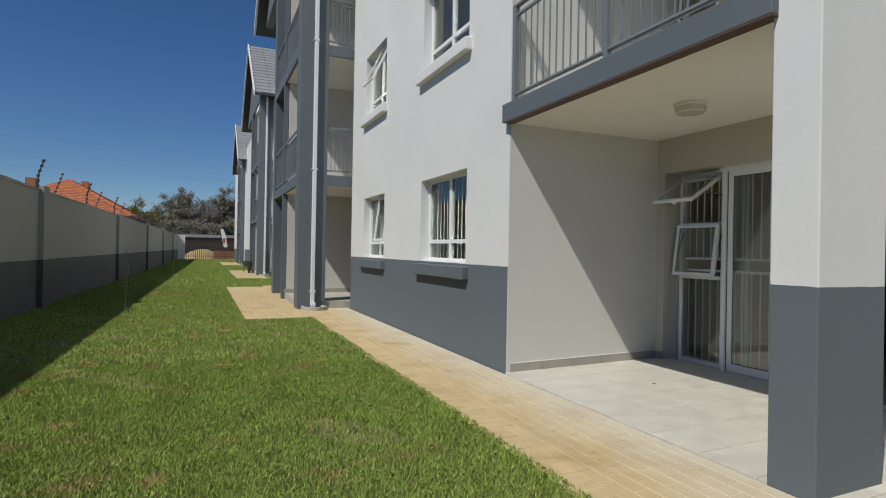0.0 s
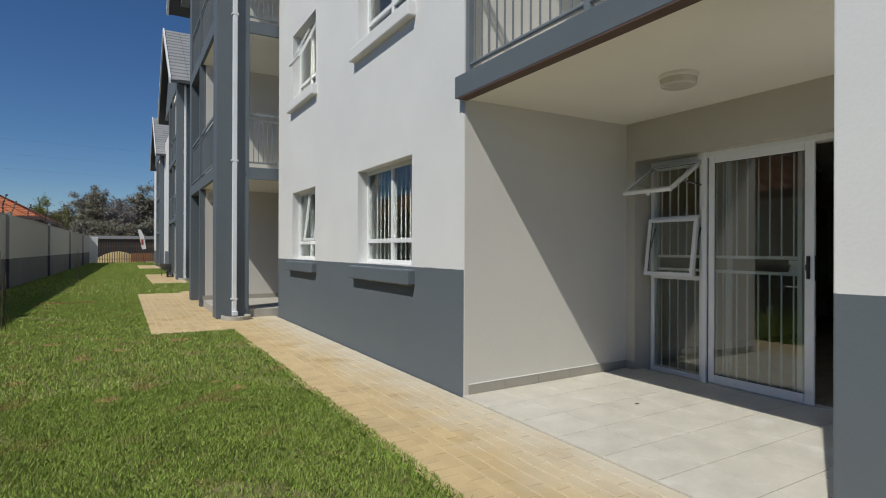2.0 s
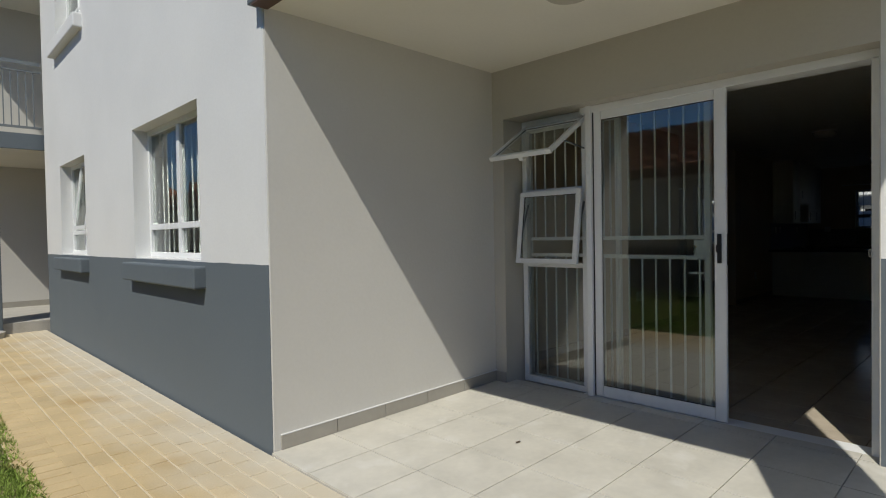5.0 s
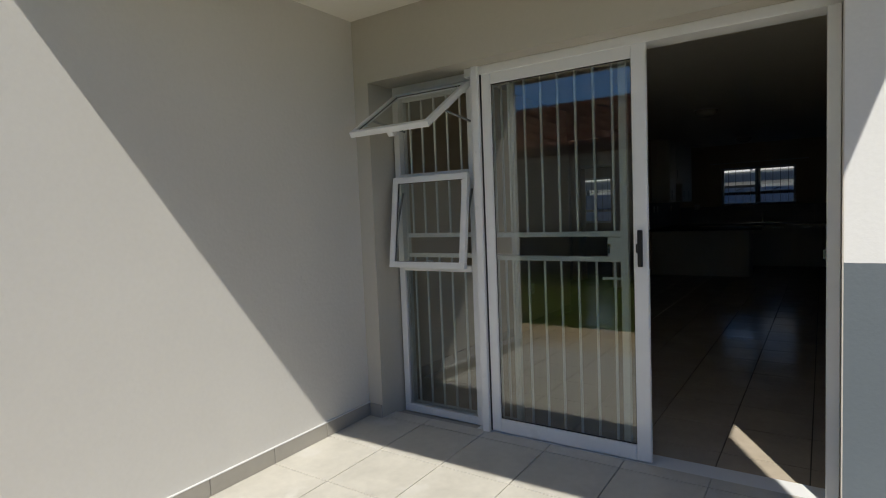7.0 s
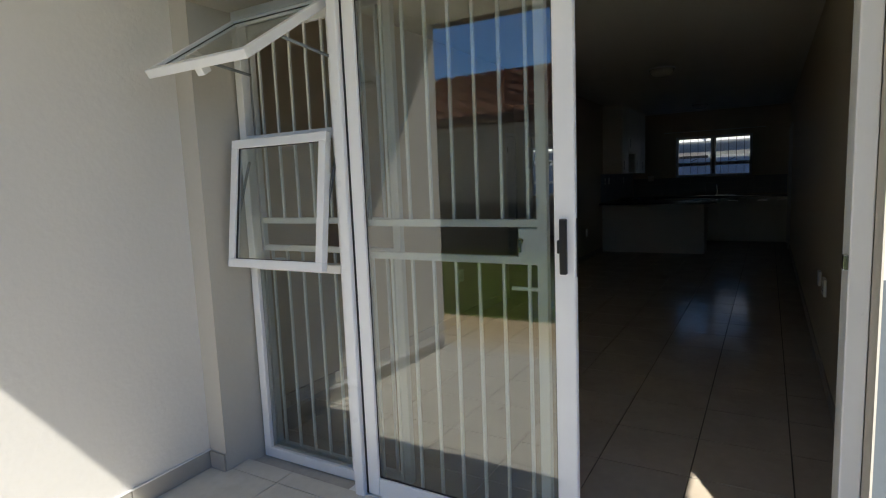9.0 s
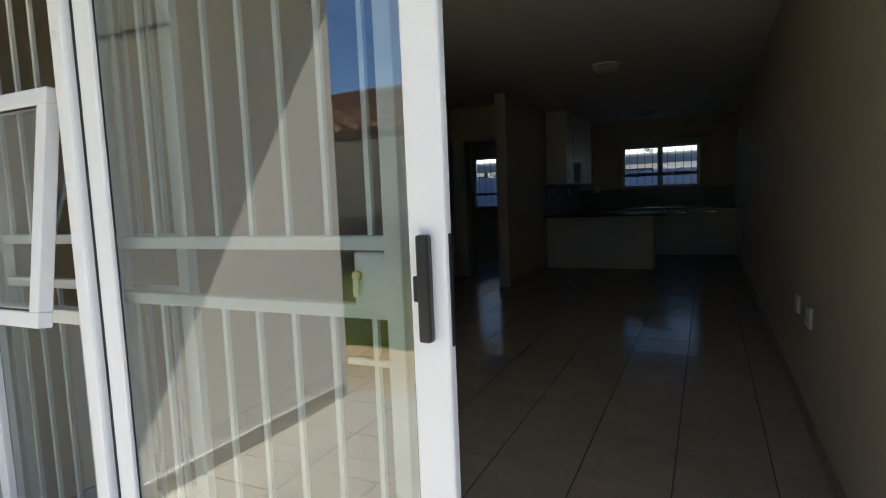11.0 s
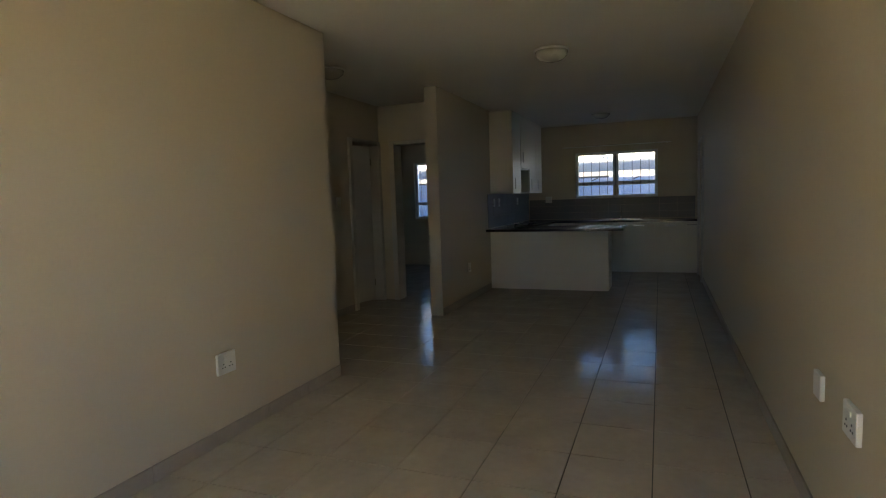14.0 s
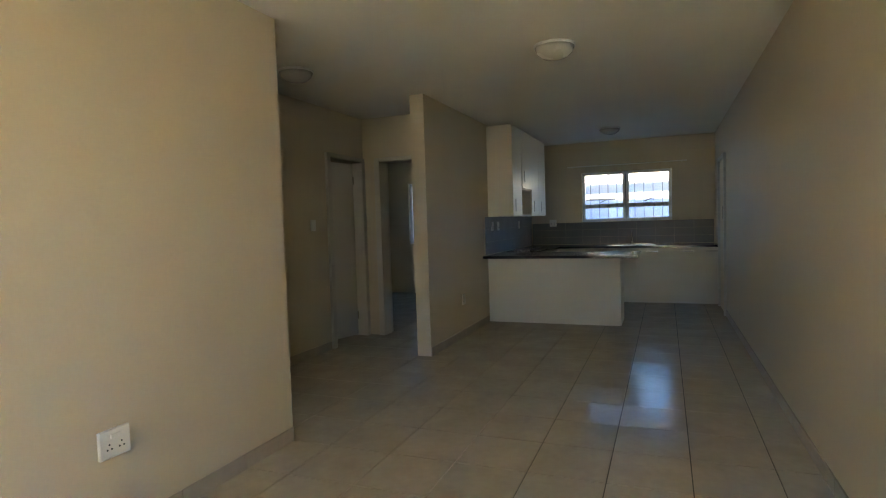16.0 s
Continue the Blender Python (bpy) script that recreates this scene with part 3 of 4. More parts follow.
ceiling_light("ceiling_lamp", 15.35, 4.52, 2.6, 0.15, 0.09, "frosted bowl lamp on the kitchen ceiling")

# ---- inner doors ----
def door_frame(name, label, x, y, w, rz):
    f = empty(name, label, "door", at=(x, y, FL), kind="structure")
    f.rotation_euler = (0, 0, rz)
    H = 2.05
    bm = bmesh.new()
    box(bm, -0.05, 0.02, -0.03, 0.16, 0, H + 0.05, 0.006)
    box(bm, w - 0.02, w + 0.05, -0.03, 0.16, 0, H + 0.05, 0.006)
    box(bm, 0.02, w - 0.02, -0.03, 0.16, H, H + 0.05, 0.006)
    part("door_frame", bm, DOOR_PAINT, f, "cream painted steel door frame")
    return f


d1 = door_frame("door_1", "white flush bathroom door standing ajar", 12.20, 7.14, 0.70, 0)
leaf = part("door_leaf", B(-0.66, 0, 0, 0.04, 0.01, 2.045, 0.003), DOOR_PAINT, d1)
leaf.location, leaf.rotation_euler = (0.68, 0.10, 0), (0, 0, radians(-16))
part("door_handle", tube(bmesh.new(), (-0.65, -0.045, 1.0), (-0.55, -0.045, 1.0), 0.009, 8), CHROME, leaf)
for z in (0.2, 1.8):
    part("hinge", tube(bmesh.new(), (0.0, -0.006, z), (0.0, -0.006, z + 0.09), 0.008, 8), CHROME, leaf)
d2 = door_frame("door_2", "white bedroom door folded wide open into the room", 12.96, 6.93, 0.72, radians(-90))
leaf = part("door_leaf", B(0, 0.66, -0.04, 0, 0.01, 2.045, 0.003), DOOR_PAINT, d2)
leaf.location, leaf.rotation_euler = (0.02, 0.14, 0), (0, 0, radians(168))
d3 = door_frame("door_3", "white front door in the kitchen wall, closed", 15.90, YR, 0.80, radians(180))
leaf = part("door_leaf", B(0.02, 0.78, 0.03, 0.07, 0.01, 2.045, 0.003), DOOR_PAINT, d3)
part("door_handle", B(0.70, 0.74, -0.03, 0.03, 1.25, 1.42, 0.005), BLACK, leaf)

# ---- kitchen ----
def cabinet(name, label, x0, x1, y0, y1, z0, z1, face, doors, group, plinth=0.0):
    """A cupboard with its doors on the side named by face."""
    c = empty(name, label, "cabinet", group, ((x0 + x1) / 2, (y0 + y1) / 2, z0))
    w, d = (x1 - x0) / 2, (y1 - y0) / 2
    h = z1 - z0
    part("body", B(-w, w, -d, d, plinth, h), CABINET, c)
    if plinth:
        sx, sy = (0.03, 0.0) if face in "wW" else (0.0, 0.03)
        part("plinth", B(-w + sx, w - sx, -d + sy, d - sy, 0, plinth), CABINET, c)
    for i in range(doors):
        if face in "wW":
            a = -d + 2 * d * i / doors
            b = part("door", B(-w - 0.018, -w - 0.001, a + 0.003, a + 2 * d / doors - 0.003, plinth + 0.004, h - 0.004, 0.002), CABINET, c)
            part("handle", B(-w - 0.045, -w - 0.035, a + d / doors - 0.08, a + d / doors + 0.08, h - 0.062, h - 0.050, 0.002), CHROME, b)
        else:
            a = -w + 2 * w * i / doors
            b = part("door", B(a + 0.003, a + 2 * w / doors - 0.003, -d - 0.018, -d - 0.001, plinth + 0.004, h - 0.004, 0.002), CABINET, c)
            zz = 0.06 if z0 > 1 else h - 0.28
            part("handle", B(a + 0.05, a + 0.062, -d - 0.045, -d - 0.035, zz, zz + 0.16, 0.002), CHROME, b)
    return c


KF = 14.07
pen = empty("breakfast_counter", "white melamine breakfast counter panel with a plinth strip", "counter", at=(KF, 5.14, FL))
part("front_panel", B(0, 0.03, -0.83, 0.82, 0.10, 0.84, 0.002), CABINET, pen)
part("plinth", B(0.012, 0.03, -0.81, 0.82, 0, 0.098), CABINET, pen)
part("end_panel", B(0.03, 0.55, -0.83, -0.80, 0, 0.84, 0.002), CABINET, pen)
part("inner_panel", B(0.52, 0.55, -0.80, 0.82, 0, 0.84), CABINET, pen)
bm = bmesh.new()
box(bm, 13.84, 14.66, 4.10, 5.96, 0.87, 0.905, 0.006)
box(bm, 14.66, X1 - 0.005, 5.36, 5.96, 0.87, 0.905, 0.006)
box(bm, 16.05, X1 - 0.005, YR + 0.005, 5.36, 0.87, 0.905, 0.006)
tagged(part("worktop", bm, STONE), "dark polished granite worktop round the kitchen", "worktop")
part_group = "kitchen base cabinets"
for y0, y1 in ((3.10, 3.26), (3.26, 4.23), (4.23, 5.36)):
    cabinet("base_cabinet", "white base cabinet under the kitchen window", 16.07, X1 - 0.01, y0, y1, FL, 0.87, "w", 1 if y1 - y0 < 0.5 else 2, part_group, 0.1)
for x0, x1 in ((14.68, 15.36), (15.36, 16.06)):
    cabinet("base_cabinet", "white base cabinet along the partition wall", x0, x1, 5.38, 5.955, FL, 0.87, "s", 1, part_group, 0.1)
cabinet("wall_cabinet", "tall white wall cabinet with a bar handle", 14.13, 14.63, 5.64, 5.96, 1.405, 2.58, "s", 1, "kitchen wall cabinets")
nic = empty("wall_cabinet", "white wall cabinet with an open microwave niche", "cabinet", "kitchen wall cabinets", (14.93, 5.80, 1.405))
part("side_panel", B(-0.30, -0.282, -0.165, 0.165, 0, 1.175), CABINET, nic)
part("side_panel", B(0.282, 0.30, -0.165, 0.165, 0, 1.175), CABINET, nic)
for z in (0.0, 0.36, 1.157):
    part("shelf", B(-0.282, 0.282, -0.165, 0.165, z, z + 0.018), CABINET, nic)
part("back_panel", B(-0.282, 0.282, 0.150, 0.165, 0.018, 1.157), CABINET, nic)
dr = part("door", B(-0.297, 0.297, -0.184, -0.167, 0.38, 1.17, 0.002), CABINET, nic)
part("handle", B(-0.25, -0.238, -0.21, -0.20, 0.46, 0.62, 0.002), CHROME, dr)
cabinet("wall_cabinet", "tall white wall cabinet beside the back wall", 15.23, 16.24, 5.64, 5.96, 1.405, 2.58, "s", 2, "kitchen wall cabinets")
hob = empty("gas_hob", "steel gas hob set in the dark worktop", "hob", at=(15.05, 5.66, 0.906))
part("plate", B(-0.28, 0.28, -0.24, 0.24, 0, 0.008, 0.003), CHROME, hob)
for dx in (-0.14, 0.14):
    for dy in (-0.11, 0.11):
        part("burner", lathe(bmesh.new(), [(0.05, 0.008), (0.05, 0.02), (0.03, 0.028)], 16, (dx, dy, 0)), BLACK, hob)
        part("pan_support", B(dx - 0.09, dx + 0.09, dy - 0.006, dy + 0.006, 0.028, 0.04), BLACK, hob)
tap = empty("kitchen_tap", "chrome swan-neck tap behind the sink", "tap", at=(16.58, 4.30, 0.905))
part("base", lathe(bmesh.new(), [(0.028, 0), (0.026, 0.03), (0.018, 0.05)], 16), CHROME, tap)
bm = bmesh.new()
pts = [Vector((-0.09 * (1 - math.cos(a)), 0, 0.12 + 0.09 * math.sin(a))) for a in [math.pi * i / 10 for i in range(11)]]
tube(bm, (0, 0, 0.03), (0, 0, 0.12), 0.011)
for p, q in zip(pts, pts[1:]):
    tube(bm, p, q, 0.011, 8)
part("spout", bm, CHROME, tap)
sink = empty("kitchen_sink", "steel sink set in the worktop", "sink", at=(16.38, 4.30, 0.906))
bm = bmesh.new()
for q in ((-0.2, 0.2, -0.35, -0.32), (-0.2, 0.2, 0.32, 0.35), (-0.2, -0.17, -0.32, 0.32), (0.17, 0.2, -0.32, 0.32)):
    box(bm, *q, 0, 0.006)
part("rim", bm, CHROME, sink)
part("bowl", B(-0.17, 0.17, -0.32, 0.32, 0, 0.002), CHROME, sink)
rod = empty("curtain_rod", "thin white curtain rod above the kitchen window", "curtain rod", at=(X1 - 0.06, 4.40, 2.20))
part("rod", tube(bmesh.new(), (0, -0.92, 0), (0, 0.92, 0), 0.010), PLASTIC, rod)
for y in (-0.85, 0.85):
    part("bracket", B(-0.01, 0.058, y - 0.01, y + 0.01, -0.012, 0.012), PLASTIC, rod)

# ---- switches and sockets ----
def plate(name, label, at, normal, w=0.115, h=0.115, pins=True, rocker=True):
    s = empty(name, label, "socket" if pins else "switch", at=at)
    s.rotation_euler = (0, 0, {"-y": 0, "+y": math.pi, "-x": -math.pi / 2}[normal])
    part("cover", B(-w / 2, w / 2, -0.018, 0, -h / 2, h / 2, 0.004), PLASTIC, s)
    if pins:
        for cx in (-0.028, 0.028):
            for dx, dz in ((0, 0.004), (-0.010, -0.016), (0.010, -0.016)):
                part("pin_hole", tube(bmesh.new(), (cx + dx, -0.0195, dz - 0.005), (cx + dx, -0.0175, dz - 0.005), 0.0042, 8), BLACK, s)
    if rocker:
        part("rocker", B(-0.022, 0.022, -0.023, -0.018, 0.022, 0.040, 0.002), PLASTIC, s)
    return s


plate("wall_socket", "white double socket on the cream wall", (8.69, YL, 0.478), "-y", 0.14, 0.12)
plate("wall_socket", "white aerial outlet on the long cream wall", (8.71, YR, 0.605), "+y", 0.10, 0.10, False, False)
plate("wall_socket", "white double socket on the long cream wall", (8.31, YR, 0.615), "+y", 0.14, 0.11)
plate("wall_socket", "white socket on the partition wall", (13.07, YL, 0.465), "-y", 0.08, 0.12)
plate("light_switch", "white light switch beside the bathroom door", (11.88, 7.14, 1.36), "-y", 0.075, 0.115, False)
for x in (14.28, 14.56, 15.75):
    plate("wall_socket", "white socket above the worktop", (x, YL, 1.275), "-y", 0.08, 0.12)
plate("wall_socket", "white socket on the kitchen back wall", (X1, 5.59, 1.274), "-x", 0.115, 0.115)

# ---- second, third and fourth block ----
def roof_block(parent, y0, y1, z):
    """Gable roof whose ridge runs away from the lawn, tiles in courses."""
    ym, rise, x0, x1 = (y0 + y1) / 2, (y1 - y0) * 0.42, -0.30, 8.0
    for side in (-1, 1):
        ye = y0 if side < 0 else y1
        n = 16
        bm = bmesh.new()
        for i in range(n):
            a, b = i / n, (i + 1) / n
            ya, yb = ye + (ym - ye) * a, ye + (ym - ye) * b
            za, zb = z + rise * a, z + rise * b
            for k in range(12):
                xa, xb = x0 + (x1 - x0) * k / 12, x0 + (x1 - x0) * (k + 1) / 12 - 0.01
                vs = [bm.verts.new(p) for p in ((xa, ya, za + 0.05), (xb, ya, za + 0.05), (xb, yb, zb + 0.015), (xa, yb, zb + 0.015), (xa, ya, za), (xb, ya, za))]
                bm.faces.new(vs[:4])
                bm.faces.new((vs[4], vs[5], vs[1], vs[0]))
        part("roof_tiles", bm, SLATE, parent, "grey concrete roof tiles")
        bm = bmesh.new()
        for xa, xb, dz in ((x0 - 0.03, x0 + 0.03, 0.10),):
            vs = []
            for x in (xa, xb):
                for yy, zz in ((ye, z - 0.15), (ye, z + dz), (ym, z + rise + dz), (ym, z + rise - 0.15)):
                    vs.append(bm.verts.new((x, yy, zz)))
            for f in ((0, 1, 2, 3), (7, 6, 5, 4), (0, 4, 5, 1), (1, 5, 6, 2), (2, 6, 7, 3), (3, 7, 4, 0)):
                bm.faces.new([vs[i] for i in f])
        part("barge_board", bm, BARGE, parent, "white barge board")
        bm = bmesh.new()
        vs = [bm.verts.new(p) for p in ((x0, ye, z - 0.12), (x1, ye, z - 0.12), (x1, ym, z + rise - 0.12), (x0, ym, z + rise - 0.12), (x0, ye, z - 0.04), (x1, ye, z - 0.04), (x1, ym, z + rise - 0.04), (x0, ym, z + rise - 0.04))]
        for f in ((3, 2, 1, 0), (4, 5, 6, 7), (0, 1, 5, 4), (1, 2, 6, 5), (2, 3, 7, 6), (3, 0, 4, 7)):
            bm.faces.new([vs[i] for i in f])
        part("roof_deck", bm, DARK_ROOF_AND_SHADE, parent)
    bm = bmesh.new()
    vs = [bm.verts.new(p) for p in ((0.02, y0 + 0.5, z), (0.02, y1 - 0.5, z), (0.02, ym, z + rise - 0.5), (0.25, y0 + 0.5, z), (0.25, y1 - 0.5, z), (0.25, ym, z + rise - 0.5))]
    for f in ((0, 1, 2), (5, 4, 3), (0, 3, 4, 1), (1, 4, 5, 2), (2, 5, 3, 0)):
        bm.faces.new([vs[i] for i in f])
    part("gable_wall", bm, GREY, parent)
    part("gutter", B(0.0, 7.5, y0 - 0.10, y0, z - 0.12, z + 0.02, 0.01), DARK_ROOF_AND_SHADE, parent)


def block(x, y, label):
    """A three-storey wing: a corner pier, open patios with slabs and rails, and a grey wing beyond."""
    b = empty("apartment_block", label, "building", "apartment blocks", (x, y, 0))
    D, W, ROOF = 2.45, 4.65, 8.2
    part("corner_pier", B(0, 0.58, 0, 0.42, -0.085, TOP, 0.008), GREY, b, "grey painted corner pier")
    part("wing_wall", B(0.55, 0.80, D + 0.23, W, -0.085, TOP), GREY, b, "grey painted wing wall")
    part("wing_pier", B(0.0, 0.55, W - 0.32, W, -0.085, TOP, 0.008), GREY, b, "slim grey painted end pier")
    part("balcony_post", B(0.0, 0.10, D + 0.06, D + 0.16, -0.085, TOP), GREY, b, "slim grey balcony post")
    part("patio_wall", B(0.12, 5.0, D, D + 0.23, -0.085, TOP), PATIO_WALL, b, "off-white patio side wall")
    part("inner_wall", B(3.1, 3.3, -0.5, D, -0.085, TOP), PATIO_WALL, b, "off-white patio back wall")
    part("wing_end_wall", B(0.25, 7.0, W - 0.23, W, -0.085, TOP), FACADE, b)
    # Dark sheet added as shade in the depth of the wing.
    part("wing_dark_sheet", B(2.0, 2.1, D + 0.23, W - 0.23, -0.085, TOP), DARK_ROOF_AND_SHADE, b)
    part("patio_step", B(0.08, 3.1, 0.06, D, -0.085, 0.15, 0.008), CONCRETE, b, "raised tiled patio floor")
    part("skirting", B(0.06, 3.1, D - 0.012, D, 0.15, 0.25), SKIRT, b)
    for k in (1, 2):
        z = 2.6 + STOREY * (k - 1)
        part("balcony_floor", B(0.06, 3.1, 0.06, D, z, z + 0.15), SOFFIT, b, "cream painted balcony soffit")
        part("edge_beam", B(0.0, 0.06, 0.42, D + 0.06, z, z + 0.22), GREY, b)
        part("edge_beam", B(0.0, 0.55, D + 0.16, W - 0.32, z, z + 0.22), GREY, b)
        part("edge_beam", B(0.58, 1.12, 0.0, 0.06, z, z + 0.22), GREY, b)
        zz = z + 0.22
        for h0, h1 in ((0.08, 0.11), (0.88, 0.90), (0.98, 1.03)):
            part("rail", B(0.03, 0.06, 0.42, D + 0.06, zz + h0, zz + h1), RAIL, b, "grey steel railing")
            part("rail", B(0.03, 0.06, D + 0.16, W - 0.32, zz + h0, zz + h1), RAIL, b, "grey steel railing")
            part("rail", B(0.58, 1.10, 0.03, 0.06, zz + h0, zz + h1), RAIL, b, "grey steel railing")
        upright = mesh("bar", B(-0.007, 0.007, -0.007, 0.007, 0.11, 0.88), RAIL)
        for i in range(1, 19):
            o = new("bar", upright)
            o.parent, o.location = b, (0.045, 0.42 + (D - 0.42) * i / 19, zz)
        for i in range(1, 16):
            o = new("bar", upright)
            o.parent, o.location = b, (0.045, D + 0.16 + (W - 0.48 - D) * i / 16, zz)
        for i in range(1, 6):
            o = new("bar", upright)
            o.parent, o.location = b, (0.58 + 0.52 * i / 6, 0.045, zz)
    part("balcony_ceiling", B(0.06, 3.1, 0.06, D, TOP - 0.3, TOP - 0.1), SOFFIT, b)
    pipe = part("downpipe", B(0.27, 0.35, -0.085, -0.005, 0.10, TOP, 0.01), PIPE, b, "white square rainwater downpipe")
    part("shoe", B(0.26, 0.36, -0.16, -0.08, 0.06, 0.14, 0.01), PIPE, pipe)
    for z in (0.35, 2.9, 5.6):
        part("bracket", B(0.25, 0.37, -0.09, 0.0, z, z + 0.03), PIPE, pipe)
    part("splash_basin", lathe(bmesh.new(), [(0.26, 0.0), (0.26, 0.075), (0.22, 0.08), (0.20, 0.03)], 24, (0.33, -0.13, -0.01)), CONCRETE, b, "round concrete splash basin")
    roof_block(b, -0.6, ROOF, TOP)
    return b


blk = block(2.57, 12.50, "grey and white three-storey block with balconies and tiled gable")
copy_thing(blk, pose(3.05, 27.3, 0) @ Matrix.Diagonal((1, 1, 0.945, 1)))
copy_thing(blk, pose(3.35, 45.0, 0) @ Matrix.Diagonal((1, 1, 0.90, 1)))
for y0, y1 in ((17.15, 27.3), (31.95, 45.0), (49.65, 60.0)):
    structure("wall_between_blocks", B(3.675, 3.905, y0, y1, -0.085, TOP), FACADE, "white facade with a grey base between the blocks", "wall")
structure("roof_main", B(4.0, 17.5, 12.6, 60.0, TOP, TOP + 0.2), SLATE, "grey roof over the far blocks", "roof")

# ---- boundary wall and what lies beyond it ----
BEND = Matrix.Translation((-2.33, 6, 0)) @ pose(0, 0, 0, 0, 0, -1.05) @ Matrix.Translation((2.33, -6, 0))
structure("boundary_wall", B(-2.51, -2.33, -8, 59, -0.085, 2.30), BOUNDARY, "grey plastered boundary wall with a painted base darkened for shade", "wall").matrix_world = BEND
structure("wall_coping", B(-2.53, -2.31, -8, 59, 2.30, 2.34), BOUNDARY, "thin coping on the boundary wall", "coping").matrix_world = BEND
structure("wall_behind", B(-2.33, 5.75, -8.2, -8.0, -0.085, 2.3), BOUNDARY, "plain wall closing the yard", "wall")
for i in range(7):
    y = 4.6 + 9.4 * i
    structure("wall_pilaster", B(-2.33, -2.24, y - 0.19, y + 0.19, -0.085, 2.40, 0.006), BOUNDARY, "plastered pilaster of the boundary wall", "pilaster").matrix_world = BEND
for i in range(11):
    y = 9.5 + 4.6 * i
    f = empty("fence_stay", "dark slanting electric fence bracket with insulators", "fence post", "electric fence brackets", BEND @ Vector((-2.42, y, 2.34)))
    bm = bmesh.new()
    tube(bm, (0, 0, 0), (0.0, 0, 0.30), 0.014, 6)
    tube(bm, (0, 0, 0.30), (0.10, 0, 0.62), 0.014, 6)
    part("bracket", bm, WIRE, f)
    for k in range(6):
        z = 0.08 + 0.1 * k
        part("insulator", tube(bmesh.new(), (-0.03 + max(0, z - 0.3) * 0.31, 0, z), (0.03 + max(0, z - 0.3) * 0.31, 0, z), 0.022, 6), WIRE, f)
for i in range(10):
    f = empty("fence_stay", "dark leaning electric fence stay with insulators", "fence post", "electric fence brackets", BEND @ Vector((-2.42, 10.7 + 4.6 * i, 2.34)))
    part("bracket", tube(bmesh.new(), (0, 0, 0), (0.14, 0.12, 0.50), 0.012, 6), WIRE, f)
    for k in range(5):
        u = 0.15 + 0.2 * k
        part("insulator", tube(bmesh.new(), (0.14 * u - 0.025, 0.12 * u, 0.50 * u), (0.14 * u + 0.025, 0.12 * u, 0.50 * u), 0.018, 6), WIRE, f)
bm = bmesh.new()
for k in range(6):
    z = 0.08 + 0.1 * k
    box(bm, -2.42 + max(0, z - 0.3) * 0.31, -2.419 + max(0, z - 0.3) * 0.31, 9.5, 60, 2.34 + z, 2.341 + z)
tagged(part("fence_wires", bm, WIRE), "thin electric fence wires above the boundary wall", "wire").matrix_world = BEND


def house(x0, x1, y0, y1, eave, ridge, label, clay):
    """A house with a hipped clay tile roof."""
    h = empty("house", label, "house", "neighbouring houses", ((x0 + x1) / 2, (y0 + y1) / 2, 0))
    w, d = (x1 - x0) / 2, (y1 - y0) / 2
    part("wall", B(-w + 0.5, w - 0.5, -d + 0.5, d - 0.5, -0.09, eave), PATIO_WALL, h)
    part("fascia", B(-w, w, -d, d, eave - 0.2, eave), BROWN, h, "dark brown fascia")
    n, run = 22, w
    for side in range(4):
        bm = bmesh.new()
        for i in range(n):
            a, b = i / n, (i + 1) / n
            za, zb = eave + (ridge - eave) * a, eave + (ridge - eave) * b

            def ring(f):
                s = run * f
                return [(-w + s, -d + s), (w - s, -d + s), (w - s, d - s), (-w + s, d - s)]
            ra, rb = ring(a), ring(b)
            p, q, r, s = ra[side], ra[(side + 1) % 4], rb[(side + 1) % 4], rb[side]
            m = max(2, int((Vector(q) - Vector(p)).length / 0.6))
            for k in range(m):
                u, v = k / m, (k + 1) / m - 0.012

                def mixp(c, e, f):
                    return (c[0] + (e[0] - c[0]) * f, c[1] + (e[1] - c[1]) * f)
                A1, A2, B1, B2 = mixp(p, q, u), mixp(p, q, v), mixp(s, r, u), mixp(s, r, v)
                vs = [bm.verts.new((*A1, za + 0.07)), bm.verts.new((*A2, za + 0.07)), bm.verts.new((*B2, zb + 0.02)), bm.verts.new((*B1, zb + 0.02)), bm.verts.new((*A1, za)), bm.verts.new((*A2, za))]
                bm.faces.new(vs[:4])
                bm.faces.new((vs[4], vs[5], vs[1], vs[0]))
        part("roof_tiles", bm, clay, h, "clay roof tiles")
    bm = bmesh.new()
    low = [bm.verts.new((sx * (w - 0.05), sy * (d - 0.05), eave - 0.02)) for sx, sy in ((-1, -1), (1, -1), (1, 1), (-1, 1))]
    a, c = bm.verts.new((0, -d + w, ridge - 0.04)), bm.verts.new((0, d - w, ridge - 0.04))
    bm.faces.new((low[0], low[1], a))
    bm.faces.new((low[2], low[3], c))
    bm.faces.new((low[1], low[2], c, a))
    bm.faces.new((low[3], low[0], a, c))
    part("roof_deck", bm, clay, h)
    bm = bmesh.new()
    box(bm, -0.25, 0.25, -0.25, 0.25, ridge - 0.5, ridge + 0.5)
    ch = part("chimney", bm, clay, h)
    ch.location = (0, d * 0.5, 0)
    return h


house(-15.0, -5.3, 3.0, 28.0, 3.0, 5.0, "neighbouring house with a brown clay tile roof, dimmed for its reflection", BROWN_CLAY)
house(-12.4, -4.6, 28.0, 44.4, 3.1, 4.6, "neighbouring house with a low brown clay tile roof", BROWN_CLAY)
house(-13.5, -3.4, 45.0, 60.0, 3.3, 6.1, "further house with an orange clay tile roof", CLAY)


